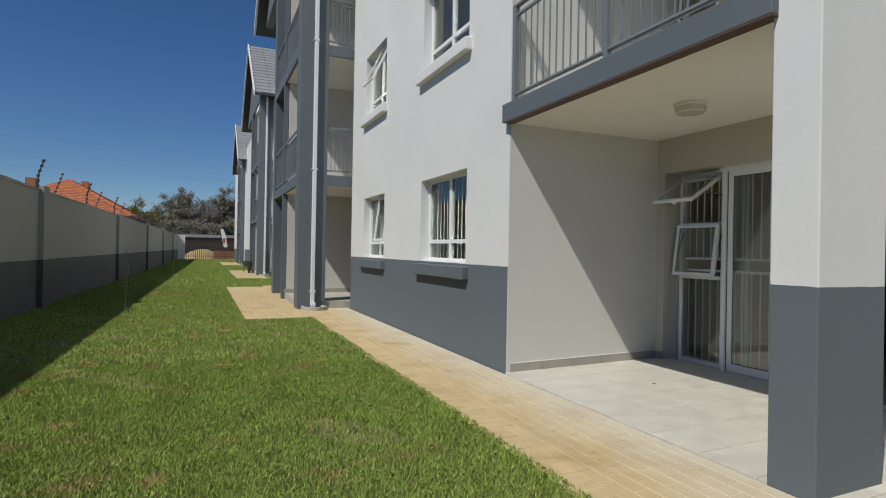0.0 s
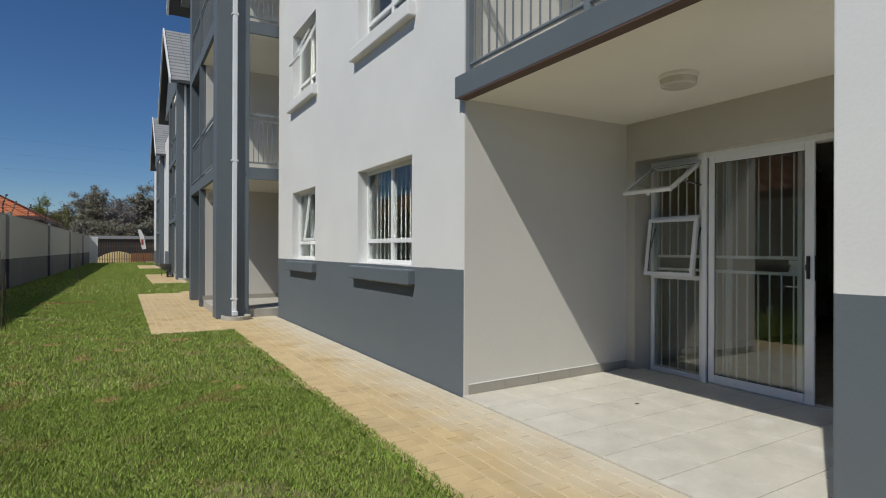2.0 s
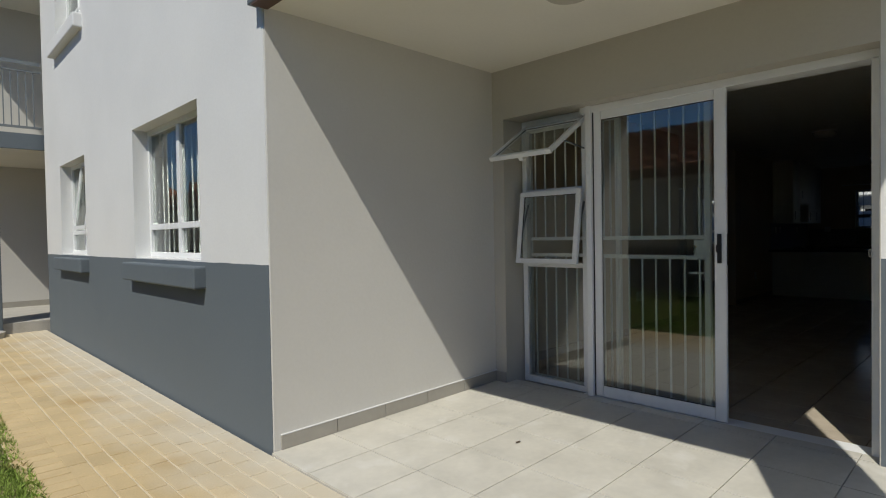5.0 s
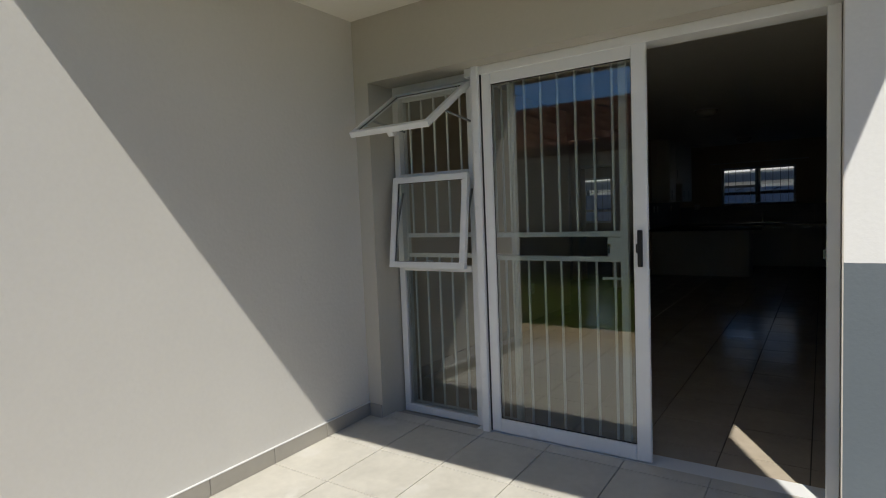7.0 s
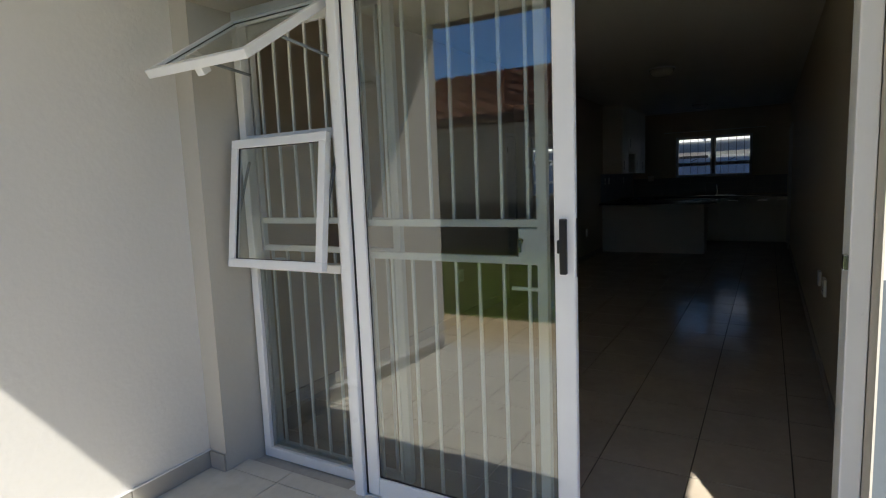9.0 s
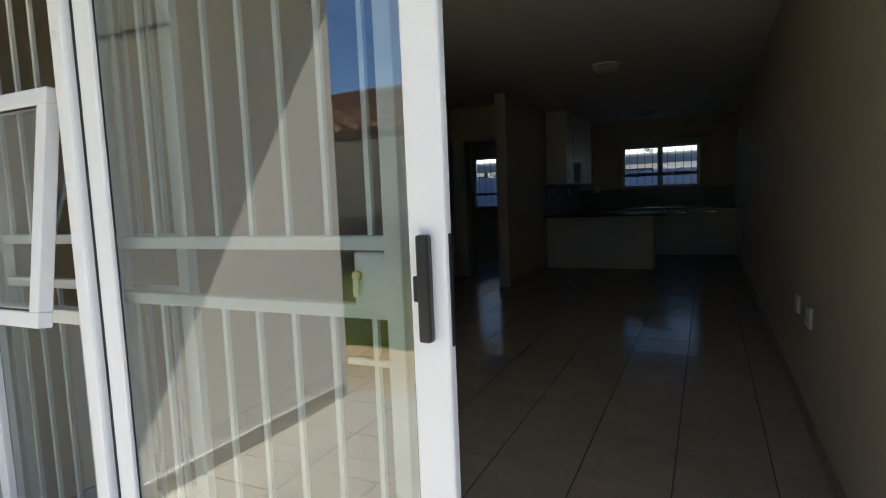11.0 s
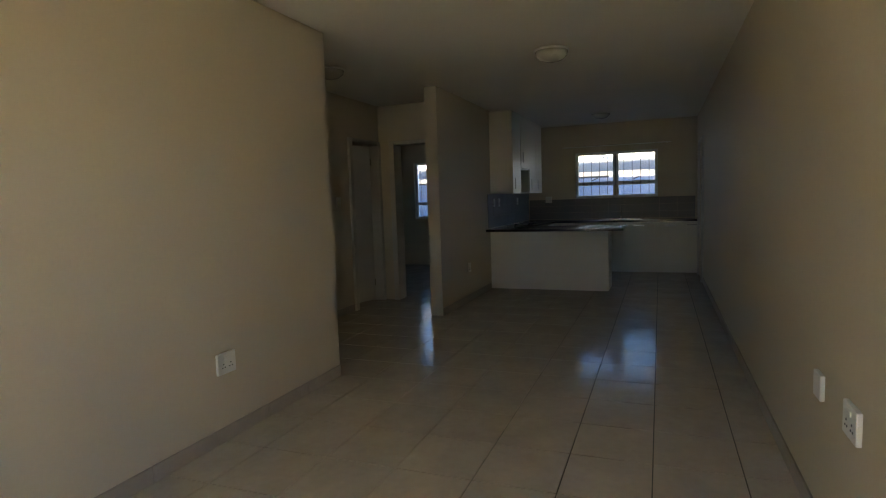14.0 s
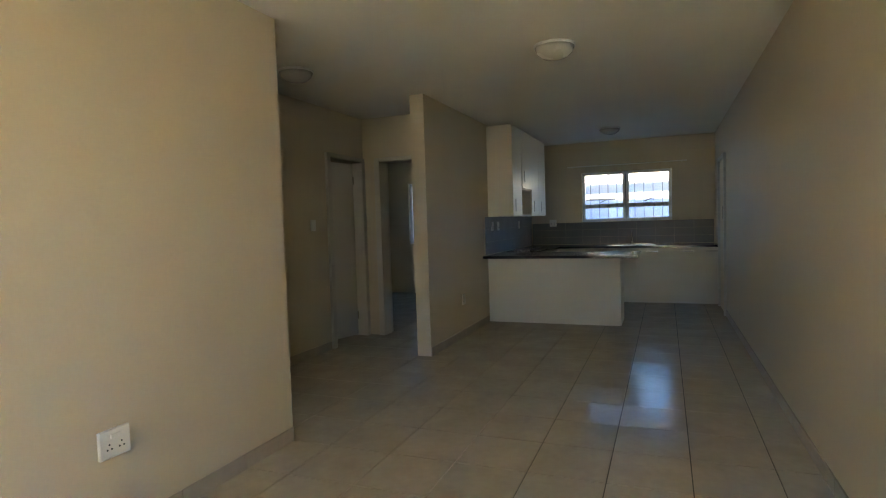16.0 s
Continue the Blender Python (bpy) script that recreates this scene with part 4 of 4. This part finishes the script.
def tree(x, y, height, spread, label, leaves, mat, bare=False, seed=1):
    rnd = random.Random(seed)
    t = empty("tree", label, "tree", "trees beyond the fence", (x, y, -0.09))
    bm = bmesh.new()
    tube(bm, (0, 0, 0), (0.1, 0, height * 0.35), spread * 0.07, 8, spread * 0.05)
    tips = []
    for i in range(9):
        a = rnd.uniform(0, 6.28)
        base = Vector((0.1, 0, height * rnd.uniform(0.25, 0.36)))
        e = Vector((math.cos(a) * spread * rnd.uniform(0.4, 0.8), math.sin(a) * spread * rnd.uniform(0.4, 0.8), height * rnd.uniform(0.6, 0.95)))
        tube(bm, base, e, spread * 0.03, 5, spread * 0.008)
        tips.append((base, e))
        for j in range(7):
            f = rnd.uniform(0.4, 1.0)
            s = base.lerp(e, f)
            e2 = s + Vector((rnd.gauss(0, 1), rnd.gauss(0, 1), rnd.uniform(-0.1, 1.2))) * spread * 0.24
            tube(bm, s, e2, spread * 0.010, 4, spread * 0.003)
            tips.append((s, e2))
    part("trunk", bm, TWIG if bare else BARK, t)
    n = leaves
    pos = np.zeros((n, 3))
    for i in range(n):
        s, e = tips[rnd.randrange(len(tips))]
        p = s.lerp(e, rnd.uniform(0.3, 1.1))
        pos[i] = (p.x + rnd.gauss(0, spread * 0.10), p.y + rnd.gauss(0, spread * 0.10), p.z + rnd.gauss(0, spread * 0.08))
    rng = np.random.default_rng(seed)
    u = rng.normal(size=(n, 3))
    u /= np.linalg.norm(u, axis=1)[:, None]
    v = np.cross(u, rng.normal(size=(n, 3)))
    v /= np.linalg.norm(v, axis=1)[:, None]
    size = spread * rng.uniform(0.03, 0.06, (n, 1))
    co = np.stack([pos - u * size, pos + v * size * 0.6, pos + u * size, pos - v * size * 0.6], 1).reshape(-1, 3)
    me = bpy.data.meshes.new("crown")
    me.from_pydata(co.tolist(), [], [(4 * i, 4 * i + 1, 4 * i + 2, 4 * i + 3) for i in range(n)])
    me.materials.append(mat)
    c = new("crown", me)
    c.parent = t
    return t


tree(-2.7, 95, 10.6, 2.7, "dense dull green tree beyond the fence", 9000, LEAF, seed=3)
tree(0.3, 100, 9.8, 3.0, "leafless grey tree beyond the fence", 1500, TWIG, True, seed=5)
tree(2.3, 104, 9.4, 2.8, "leafless grey tree behind the fence", 1500, TWIG, True, seed=6)
tree(4.6, 96, 11.6, 3.0, "dull brown-green tree beyond the fence", 9000, LEAF, seed=8)
tree(-4.6, 66, 6.2, 1.7, "low yellow-green tree behind the wall", 3000, LEAF_Y, seed=11)
tree(-7.5, 99, 7.6, 3.0, "dull green tree far behind the wall", 6000, LEAF, seed=14)

for n, (tx, ty, th, ts) in enumerate(((-1.0, 98, 9.6, 2.4), (1.2, 93, 8.6, 2.4), (3.2, 98, 9.9, 2.6), (-4.6, 101, 8.4, 2.6))):
    tree(tx, ty, th, ts, "leafless pale grey tree beyond the fence", 2600, TWIG, True, seed=31 + n)
for n, (tx, ty, th) in enumerate(((-1.0, 84, 4.6), (2.6, 84, 5.0), (-4.4, 85, 4.4))):
    tree(tx, ty, th, 2.3, "low brown scrub beyond the fence", 6500, LEAF, seed=41 + n)
tree(-2.8, 86, 5.2, 2.6, "low dull bush beyond the fence", 5000, LEAF, seed=21)
tree(0.8, 88, 5.0, 2.6, "low brown bush beyond the fence", 5000, LEAF, seed=22)
tree(4.6, 86, 5.6, 2.6, "low dull bush beyond the fence", 5000, LEAF, seed=23)
fence = empty("palisade_fence", "rusty brown palisade fence closing the lawn", "fence", at=(1.2, 60, -0.05))
me = mesh("pale", B(-0.03, 0.03, -0.01, 0.01, 0, 1.9), PALISADE)
for i in range(34):
    p = new("pale", me)
    p.parent, p.location = fence, (-2.2 + i * 0.19, 0, 0)
for z in (0.35, 1.5):
    part("cross_rail", B(-2.3, 4.2, 0.01, 0.05, z, z + 0.06), PALISADE, fence)
structure("far_wall", B(-30, 30, 78, 78.3, -0.09, 2.4), DARK_ROOF_AND_SHADE, "dark wall and long roof far beyond the fence", "wall")
structure("far_roof", B(-30, 30, 77, 81, 2.4, 2.75), METAL_ROOF, "long pale sheet roof far beyond the fence", "roof")
structure("white_wall_end", B(-1.6, -0.75, 59.0, 59.3, -0.09, 2.3), PLASTER, "white end of the boundary wall by the fence", "wall")
bm = lathe(bmesh.new(), [(2.2, -0.1), (1.9, 0.25), (1.2, 0.7), (0.5, 0.95), (0.1, 1.0)], 20)
tagged(part("sand_heap", bm, YELLOW), "heap of pale yellow building sand beyond the fence", "heap").location = (0.8, 64, 0)
bar = empty("barrier_net", "orange barrier netting beyond the fence", "barrier", at=(2.6, 62, -0.05))
part("net", B(-0.8, 1.2, -0.01, 0.01, 0.1, 0.9), ORANGE, bar)
flag = empty("feather_banner", "white feather banner with a red print on a slanting pole", "banner", at=(2.55, 58.0, 0))
part("pole", tube(bmesh.new(), (0.3, 0, 0), (-0.25, 0, 2.9), 0.02, 8), WIRE, flag)
bm = bmesh.new()
vs = []
for y in (-0.01, 0.01):
    for xx, zz in ((0.07, 1.2), (0.42, 1.25), (0.22, 2.4), (0.0, 2.95), (-0.22, 2.95), (-0.24, 2.8)):
        vs.append(bm.verts.new((xx, y, zz)))
bm.faces.new(vs[:6][::-1])
bm.faces.new(vs[6:])
for i in range(6):
    bm.faces.new((vs[i], vs[(i + 1) % 6], vs[6 + (i + 1) % 6], vs[6 + i]))
part("cloth", bm, BANNER, flag)
part("print", B(0.02, 0.20, -0.016, -0.012, 1.6, 2.1), BANNER_R, flag)

# ---- beyond the back windows ----
structure("yard_back", B(16.95, 40, -10, 30, -0.09, -0.02), CONCRETE, "paved yard behind the flat", "ground")
structure("yard_wall", B(20.5, 20.7, -10, 30, -0.02, 1.74), BLUEWALL, "pale blue-grey yard wall behind the flat", "wall")
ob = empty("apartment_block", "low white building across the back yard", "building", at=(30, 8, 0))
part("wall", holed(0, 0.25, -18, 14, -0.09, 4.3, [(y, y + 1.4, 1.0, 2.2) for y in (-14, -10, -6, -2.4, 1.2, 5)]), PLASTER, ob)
# Dark sheet that imitates unlit rooms behind the window holes.
part("inner_wall", B(0.6, 0.7, -18, 14, -0.09, 4.3), DARK_ROOF_AND_SHADE, ob)
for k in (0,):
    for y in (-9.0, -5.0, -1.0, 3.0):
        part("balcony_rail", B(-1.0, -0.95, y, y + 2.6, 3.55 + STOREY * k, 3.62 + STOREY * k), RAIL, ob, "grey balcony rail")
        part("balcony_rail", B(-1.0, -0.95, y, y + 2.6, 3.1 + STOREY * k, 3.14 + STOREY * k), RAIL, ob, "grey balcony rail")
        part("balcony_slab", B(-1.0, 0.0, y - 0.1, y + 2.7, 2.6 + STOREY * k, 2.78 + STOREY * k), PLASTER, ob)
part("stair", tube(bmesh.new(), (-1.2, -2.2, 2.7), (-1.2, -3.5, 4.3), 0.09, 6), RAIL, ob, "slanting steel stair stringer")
car = empty("carport", "steel carport with a grey sheet roof in the back yard", "carport", at=(24, 6, 0))
part("roof", B(-2.0, 2.0, -9, 9, 1.95, 2.25), METAL_ROOF, car)
for y in range(-8, 9, 4):
    part("post", B(-1.9, -1.8, y, y + 0.1, -0.02, 1.95), RAIL, car)
    part("brace", tube(bmesh.new(), (-1.85, y + 0.05, 1.5), (-0.8, y + 0.05, 1.95), 0.03, 6), RAIL, car)

# ---- kitchen wall tiles ----
def wall_tiles(label, cells, size, axis):
    w = tagged(new("wall_tiles"), label, "wall tiles", kind="structure")
    if axis == "y":
        me = mesh("tile", B(0.0008, size[0] - 0.0008, -0.006, 0, 0.0008, size[1] - 0.0008, 0.001), SPLASH)
    else:
        me = mesh("tile", B(-0.006, 0, 0.0008, size[0] - 0.0008, 0.0008, size[1] - 0.0008, 0.001), SPLASH)
    for c in cells:
        o = new("tile", me)
        o.parent, o.location = w, c


wall_tiles("grey glazed wall tiles above the worktop", [(13.98 + 0.27 * i, YL - 0.001, 0.908 + 0.165 * j) for i in range(10) for j in range(3)], (0.27, 0.165), "y")
wall_tiles("grey glazed wall tiles under the kitchen window", [(X1 - 0.001, 3.10 + 0.285 * i, 0.908 + 0.122 * j) for i in range(10) for j in range(3)], (0.285, 0.122), "x")

# ---- small things on the lawn ----
sap = empty("sapling", "thin leafless sapling tied to a stake on the lawn", "sapling", at=(-0.55, 12.6, -0.012))
bm = bmesh.new()
tube(bm, (0, 0, 0), (0.02, 0, 0.7), 0.009, 6, 0.006)
tube(bm, (0.02, 0, 0.7), (-0.02, 0.02, 1.25), 0.006, 6, 0.003)
for k in range(7):
    z = 0.45 + 0.11 * k
    tube(bm, (0.01, 0, z), (0.01 + 0.09 * math.cos(k * 2.3), 0.09 * math.sin(k * 2.3), z + 0.12), 0.003, 4, 0.001)
part("stem", bm, BARK, sap)
part("stake", tube(bmesh.new(), (0.05, 0.02, 0), (0.05, 0.02, 0.9), 0.010, 6), BARK, sap)
sap2 = copy_thing(sap, pose(-0.35, 27.0, -0.012, 0, 0, 70))
hose = empty("garden_hose", "orange garden hose lying on the lawn", "hose", at=(-0.6, 17.2, 0.012))
bm = bmesh.new()
pts = [Vector((0.09 * i, 0.10 * math.sin(i * 0.7), 0.0)) for i in range(14)]
for p, q in zip(pts, pts[1:]):
    tube(bm, p, q, 0.012, 6)
part("hose", bm, ORANGE, hose)
barrow = empty("wheelbarrow", "dark steel wheelbarrow standing on the paving", "wheelbarrow", at=(2.88, 30.5, 0.0))
bm = bmesh.new()
bmesh.ops.create_cone(bm, cap_ends=True, segments=20, radius1=0.2, radius2=0.2, depth=0.08, matrix=pose(0, -0.7, 0.2, 0, 90, 0))
part("wheel", bm, RUBBER, barrow)
bm = bmesh.new()
vs = [bm.verts.new(p) for p in ((-0.2, -0.4, 0.3), (0.2, -0.4, 0.3), (0.2, 0.2, 0.3), (-0.2, 0.2, 0.3), (-0.33, -0.6, 0.6), (0.33, -0.6, 0.6), (0.33, 0.35, 0.55), (-0.33, 0.35, 0.55))]
for f in ((3, 2, 1, 0), (0, 1, 5, 4), (1, 2, 6, 5), (2, 3, 7, 6), (3, 0, 4, 7)):
    bm.faces.new([vs[i] for i in f])
part("tray", bm, RAIL, barrow)
for x in (-0.18, 0.18):
    part("handle", tube(bmesh.new(), (x * 0.4, -0.7, 0.2), (x * 1.4, 0.8, 0.55), 0.016, 6), BLACK, barrow)
    part("leg", tube(bmesh.new(), (x, 0.25, 0.4), (x, 0.3, 0.0), 0.014, 6), BLACK, barrow)
lines = empty("power_lines", "thin power lines crossing the sky far off", "wire", at=(0, 120, 0))
for z in (14.5, 17.0, 19.5):
    part("line", tube(bmesh.new(), (-80, 0, z + 1.2), (60, 0, z - 1.0), 0.006, 5), WIRE, lines)
for x in (-80, 60):
    part("pole", tube(bmesh.new(), (x, 0, -0.1), (x, 0, 21.5), 0.18, 8), BARK, lines)

leaf_bm = bmesh.new()
vs = [leaf_bm.verts.new(p) for p in ((-0.035, 0, 0.002), (-0.01, 0.016, 0.008), (0.03, 0.004, 0.012), (0.045, 0, 0.004), (0.005, -0.018, 0.007), (0.0, 0.0, 0.003))]
for f in ((0, 1, 5), (1, 2, 5), (2, 3, 5), (3, 4, 5), (4, 0, 5)):
    leaf_bm.faces.new([vs[i] for i in f])
dry = tagged(part("dry_leaf", leaf_bm, BARK), "curled dry leaf lying on the patio tiles", "leaf")
dry.location, dry.scale = (4.72, 4.75, 0.033), (0.6, 0.6, 0.6)

# ---- skirting, tiles, pavers and grass ----
def run_of_tiles(parent_name, label, mat, a, b, fixed, axis, z, t, length=0.41, side=-1, h=0.085):
    """Skirting tiles set end to end along a wall."""
    s = tagged(new(parent_name), label, "skirting", kind="structure")
    if mat == SKIRT:
        s.matrix_world = FALL
    n = max(1, round((b - a) / length))
    L = (b - a) / n
    if axis == "x":
        me = mesh("skirting_tile", B(0, L - 0.004, min(0, side * t), max(0, side * t), 0, h, 0.002), mat)
    else:
        me = mesh("skirting_tile", B(min(0, side * t), max(0, side * t), 0, L - 0.004, 0, h, 0.002), mat)
    for i in range(n):
        o = new("skirting_tile", me)
        o.parent = s
        o.location = (a + i * L, fixed, z) if axis == "x" else (fixed, a + i * L, z)


run_of_tiles("baseboard", "grey tile skirting along the patio wall", SKIRT, 3.72, 5.68, 5.73, "x", 0.032, 0.012)
run_of_tiles("baseboard", "grey tile skirting by the sidelight", SKIRT, 5.615, 5.718, 5.68, "y", 0.032, 0.012, 0.11)
run_of_tiles("baseboard", "beige tile skirting along the living room wall", SKIRT_IN, 6.0, 9.89, YL, "x", FL, 0.010, 0.45)
run_of_tiles("baseboard", "beige tile skirting round the wall end", SKIRT_IN, 5.965, 7.1, 9.89, "y", FL, 0.010, 0.45, side=1)
run_of_tiles("baseboard", "beige tile skirting along the long wall", SKIRT_IN, 6.0, 15.05, YR, "x", FL, 0.010, 0.45, side=1)
run_of_tiles("baseboard", "beige tile skirting along the partition", SKIRT_IN, 12.10, 14.05, YL, "x", FL, 0.010, 0.45)
run_of_tiles("baseboard", "beige tile skirting in the passage", SKIRT_IN, 9.92, 12.14, 7.14, "x", FL, 0.010, 0.45)

bead = structure("skirting_bead", B(3.72, 5.68, 5.717, 5.7295, 0.118, 0.123), PLASTER, "white cement bead on top of the patio skirting", "trim")
bead.matrix_world = FALL

patio = tagged(new("patio_tiles"), "pale grey-beige square patio tiles", "floor", kind="structure")
patio.matrix_world = FALL
T = 0.41
me = mesh("tile", B(0.0025, T - 0.0025, 0.0025, T - 0.0025, 0, 0.012, 0.0015), TILE_OUT)
for i in range(6):
    for j in range(11):
        x, y = 3.66 + i * T, 5.73 - (j + 1) * T
        if y < 1.2:
            continue
        if x + T > 5.80:
            m2 = mesh("tile", B(0.0025, 5.81 - x, 0.0025, T - 0.0025, 0, 0.012), TILE_OUT) if j == 0 else m3
            m3 = m2
            o = new("tile", m2)
        else:
            o = new("tile", me)
        o.parent, o.location = patio, (x, y, 0.019)

tiles = tagged(new("floor_tiles"), "glossy beige square floor tiles with dark joints", "floor", kind="structure")
TX, TY = 0.4115, 0.401
x0, y0 = 10.30 - 11 * TX, 3.690 - 2 * TY
me = mesh("tile", B(0.003, TX - 0.003, 0.003, TY - 0.003, 0, 0.008, 0.001), TILE_IN)
rest = bmesh.new()
for i in range(27):
    for j in range(16):
        x, y = x0 + i * TX, y0 + j * TY
        a, b, c, d = max(x, 5.98), min(x + TX, X1), max(y, YR), min(y + TY, 9.3)
        if a + 0.02 > b or c + 0.02 > d:
            continue
        if j <= 7 or 9.6 < x < 13.1:
            if b - a > TX - 1e-6 and d - c > TY - 1e-6:
                o = new("tile", me)
                o.location = (x, y, FL - 0.007)
            else:
                o = new("tile", mesh("tile", B(0.003, b - a - 0.003, 0.003, d - c - 0.003, 0, 0.008), TILE_IN))
                o.location = (a, c, FL - 0.007)
            o.parent = tiles
        elif y > 6.0 and x > 13.0:
            box(rest, a + 0.003, b - 0.003, c + 0.003, d - 0.003, FL - 0.007, FL + 0.001)
o = part("bedroom_tiles", rest, TILE_IN, tiles)
tagged(o, kind="stuff")

# pavers: a soldier border at the lawn, then courses along the building
pave = tagged(new("pavers"), "sand-coloured brick pavers laid in courses", "pavement", kind="structure")
rnd = random.Random(4)
PL, PW = 0.222, 0.111
long_me = mesh("brick", B(0.0045, PW - 0.0045, 0.0045, PL - 0.0045, 0, 0.05, 0.004), PAVER)
cross_me = mesh("brick", B(0.0045, PL - 0.0045, 0.0045, PW - 0.0045, 0, 0.05, 0.004), PAVER)
far_cells, count = [], 0
cells = []
y = -8.0
while y < 20.0:
    cells.append((2.56, y, False))
    y += PW
for r in range(8):
    y = -8.0 + (PL / 2 if r % 2 else 0)
    while y < 20.0:
        cells.append((2.56 + PL + r * PW - 0.012, y, True))
        y += PL
for x, y, along in cells:
    dz = rnd.uniform(-0.0016, 0.0016)
    if 3.3 < y < 6.9 and count < 300:
        o = new("brick", long_me if along else cross_me)
        o.parent, o.location = pave, (x, y, -0.052 + dz)
        o.rotation_euler = (rnd.uniform(-0.005, 0.005), rnd.uniform(-0.005, 0.005), rnd.uniform(-0.01, 0.01))
        count += 1
    else:
        far_cells.append((x, y, PW if along else PL, PL if along else PW, -0.052 + dz))
x = 1.47
while x < 2.55:
    y = 11.0
    while y < 19.3:
        far_cells.append((x, y, PW, PL, -0.04 + rnd.uniform(-0.003, 0.003)))
        y += PL
    x += PW


def field(name, cells, mat, h=0.05, g=0.0045):
    vs, fs = [], []
    for x, y, w, l, z in cells:
        k = len(vs)
        for zz, e in ((z, g), (z + h - 0.004, g), (z + h, g + 0.004)):
            vs += [(x + e, y + e, zz), (x + w - e, y + e, zz), (x + w - e, y + l - e, zz), (x + e, y + l - e, zz)]
        for o in (0, 4):
            for i in range(4):
                fs.append((k + o + i, k + o + (i + 1) % 4, k + o + 4 + (i + 1) % 4, k + o + 4 + i))
        fs.append((k + 8, k + 9, k + 10, k + 11))
    me = bpy.data.meshes.new(name)
    me.from_pydata(vs, [], fs)
    me.materials.append(mat)
    return new(name, me)


o = field("brick_field", far_cells, PAVER_S)
o.parent = pave
tagged(o, kind="stuff")

RED_SOIL = material("red_soil", (0.27, 0.165, 0.07), 0.95, vary=0.35, scale=9, grain=90, bump=0.8, depth=0.01)
# grass blades, denser near the walk
rng = np.random.default_rng(7)


BARE = [(rng.uniform(-1.0, 2.3), 1.9 + 9.0 * rng.uniform(0, 1) ** 1.2, rng.uniform(0.05, 0.14)) for _ in range(26)]
vs, fs = [], []
for cx, cy, cr in BARE:
    k = len(vs)
    for i in range(14):
        a, rr = 2 * math.pi * i / 14, cr * rng.uniform(0.8, 1.3)
        vs.append((cx + rr * math.cos(a), cy + rr * math.sin(a), -0.0115 + 0.0003 * (k // 14)))
    fs.append(tuple(range(k, k + 14)))
me = bpy.data.meshes.new("bare_soil")
me.from_pydata(vs, [], fs)
me.materials.append(RED_SOIL)
tagged(new("bare_soil", me), "reddish bare soil patches in the lawn", "soil", kind="stuff")


def grass(name, n, x0, x1, y0, y1, size, width):
    x, y = rng.uniform(x0, x1, n), rng.uniform(y0, y1, n)
    patch = np.sin(x * 2.1 + 1.3 * np.sin(y * 1.7)) + np.sin(y * 2.6 + 1.1 * np.sin(x * 2.3)) + 0.5 * np.sin(x * 7.1 + y * 5.3)
    keep = (patch > -1.75) | (rng.uniform(0, 1, n) < 0.35)
    pad = (y > 11.0) & (y < 19.4) & (x > 1.47) | (y > 24.6) & (y < 33) & (x > 2.05) | (y > 42) & (y < 50) & (x > 2.05)
    keep &= ~pad
    for cx, cy, cr in BARE:
        d = np.hypot(x - cx, y - cy) + 0.05 * np.sin(9 * np.arctan2(y - cy, x - cx) + cx * 7)
        keep &= ~((d < cr) & (rng.uniform(0, 1, len(x)) < 0.72))
    x, y = x[keep], y[keep]
    n = len(x)
    a = rng.uniform(0, 2 * np.pi, n)
    h = size * rng.uniform(0.5, 1.25, n)
    lean = h * rng.uniform(0.2, 1.0, n)
    la = rng.uniform(0, 2 * np.pi, n)
    w = width * rng.uniform(0.6, 1.3, n)
    base = np.stack([x, y, np.full(n, -0.013)], 1)
    side = np.stack([np.cos(a) * w, np.sin(a) * w, np.zeros(n)], 1)
    mid = base + np.stack([np.cos(la) * lean * 0.35, np.sin(la) * lean * 0.35, h * 0.6], 1)
    tip = base + np.stack([np.cos(la) * lean, np.sin(la) * lean, h], 1)
    co = np.stack([base - side, base + side, mid + side * 0.7, tip, mid - side * 0.7], 1).reshape(-1, 3)
    me = bpy.data.meshes.new(name)
    idx = np.arange(n)[:, None] * 5 + np.arange(5)[None]
    me.vertices.add(n * 5)
    me.vertices.foreach_set("co", co.ravel())
    me.loops.add(n * 5)
    me.loops.foreach_set("vertex_index", idx.ravel())
    me.polygons.add(n)
    me.polygons.foreach_set("loop_start", np.arange(n) * 5)
    me.polygons.foreach_set("loop_total", np.full(n, 5))
    me.update()
    me.validate()
    me.materials.append(BLADE)
    return tagged(new(name, me), "short green lawn grass with dry yellow blades", "grass", kind="stuff")


BLADE = material("grass_blade", (0.265, 0.365, 0.075), 0.6, vary=0.6, scale=2.6, grain=11, bump=0.0, per_island=0.9, spec=0.3, stain=((0.36, 0.30, 0.11), 1.9, 0.57))
grass("lawn_grass", 270000, -1.2, 2.58, 1.6, 7.5, 0.027, 0.0029)
grass("lawn_grass_back", 70000, -2.3, 2.58, -2.5, 1.6, 0.032, 0.006)
grass("lawn_grass_side", 40000, -2.3, -1.2, 1.6, 7.5, 0.032, 0.0045)
grass("lawn_grass_far", 150000, -2.3, 2.58, 7.5, 20.0, 0.034, 0.005)
grass("lawn_edge_grass", 7000, 2.53, 2.63, 1.6, 11.0, 0.034, 0.0036)
grass("lawn_grass_distant", 100000, -2.3, 3.5, 20.0, 59.5, 0.05, 0.010)
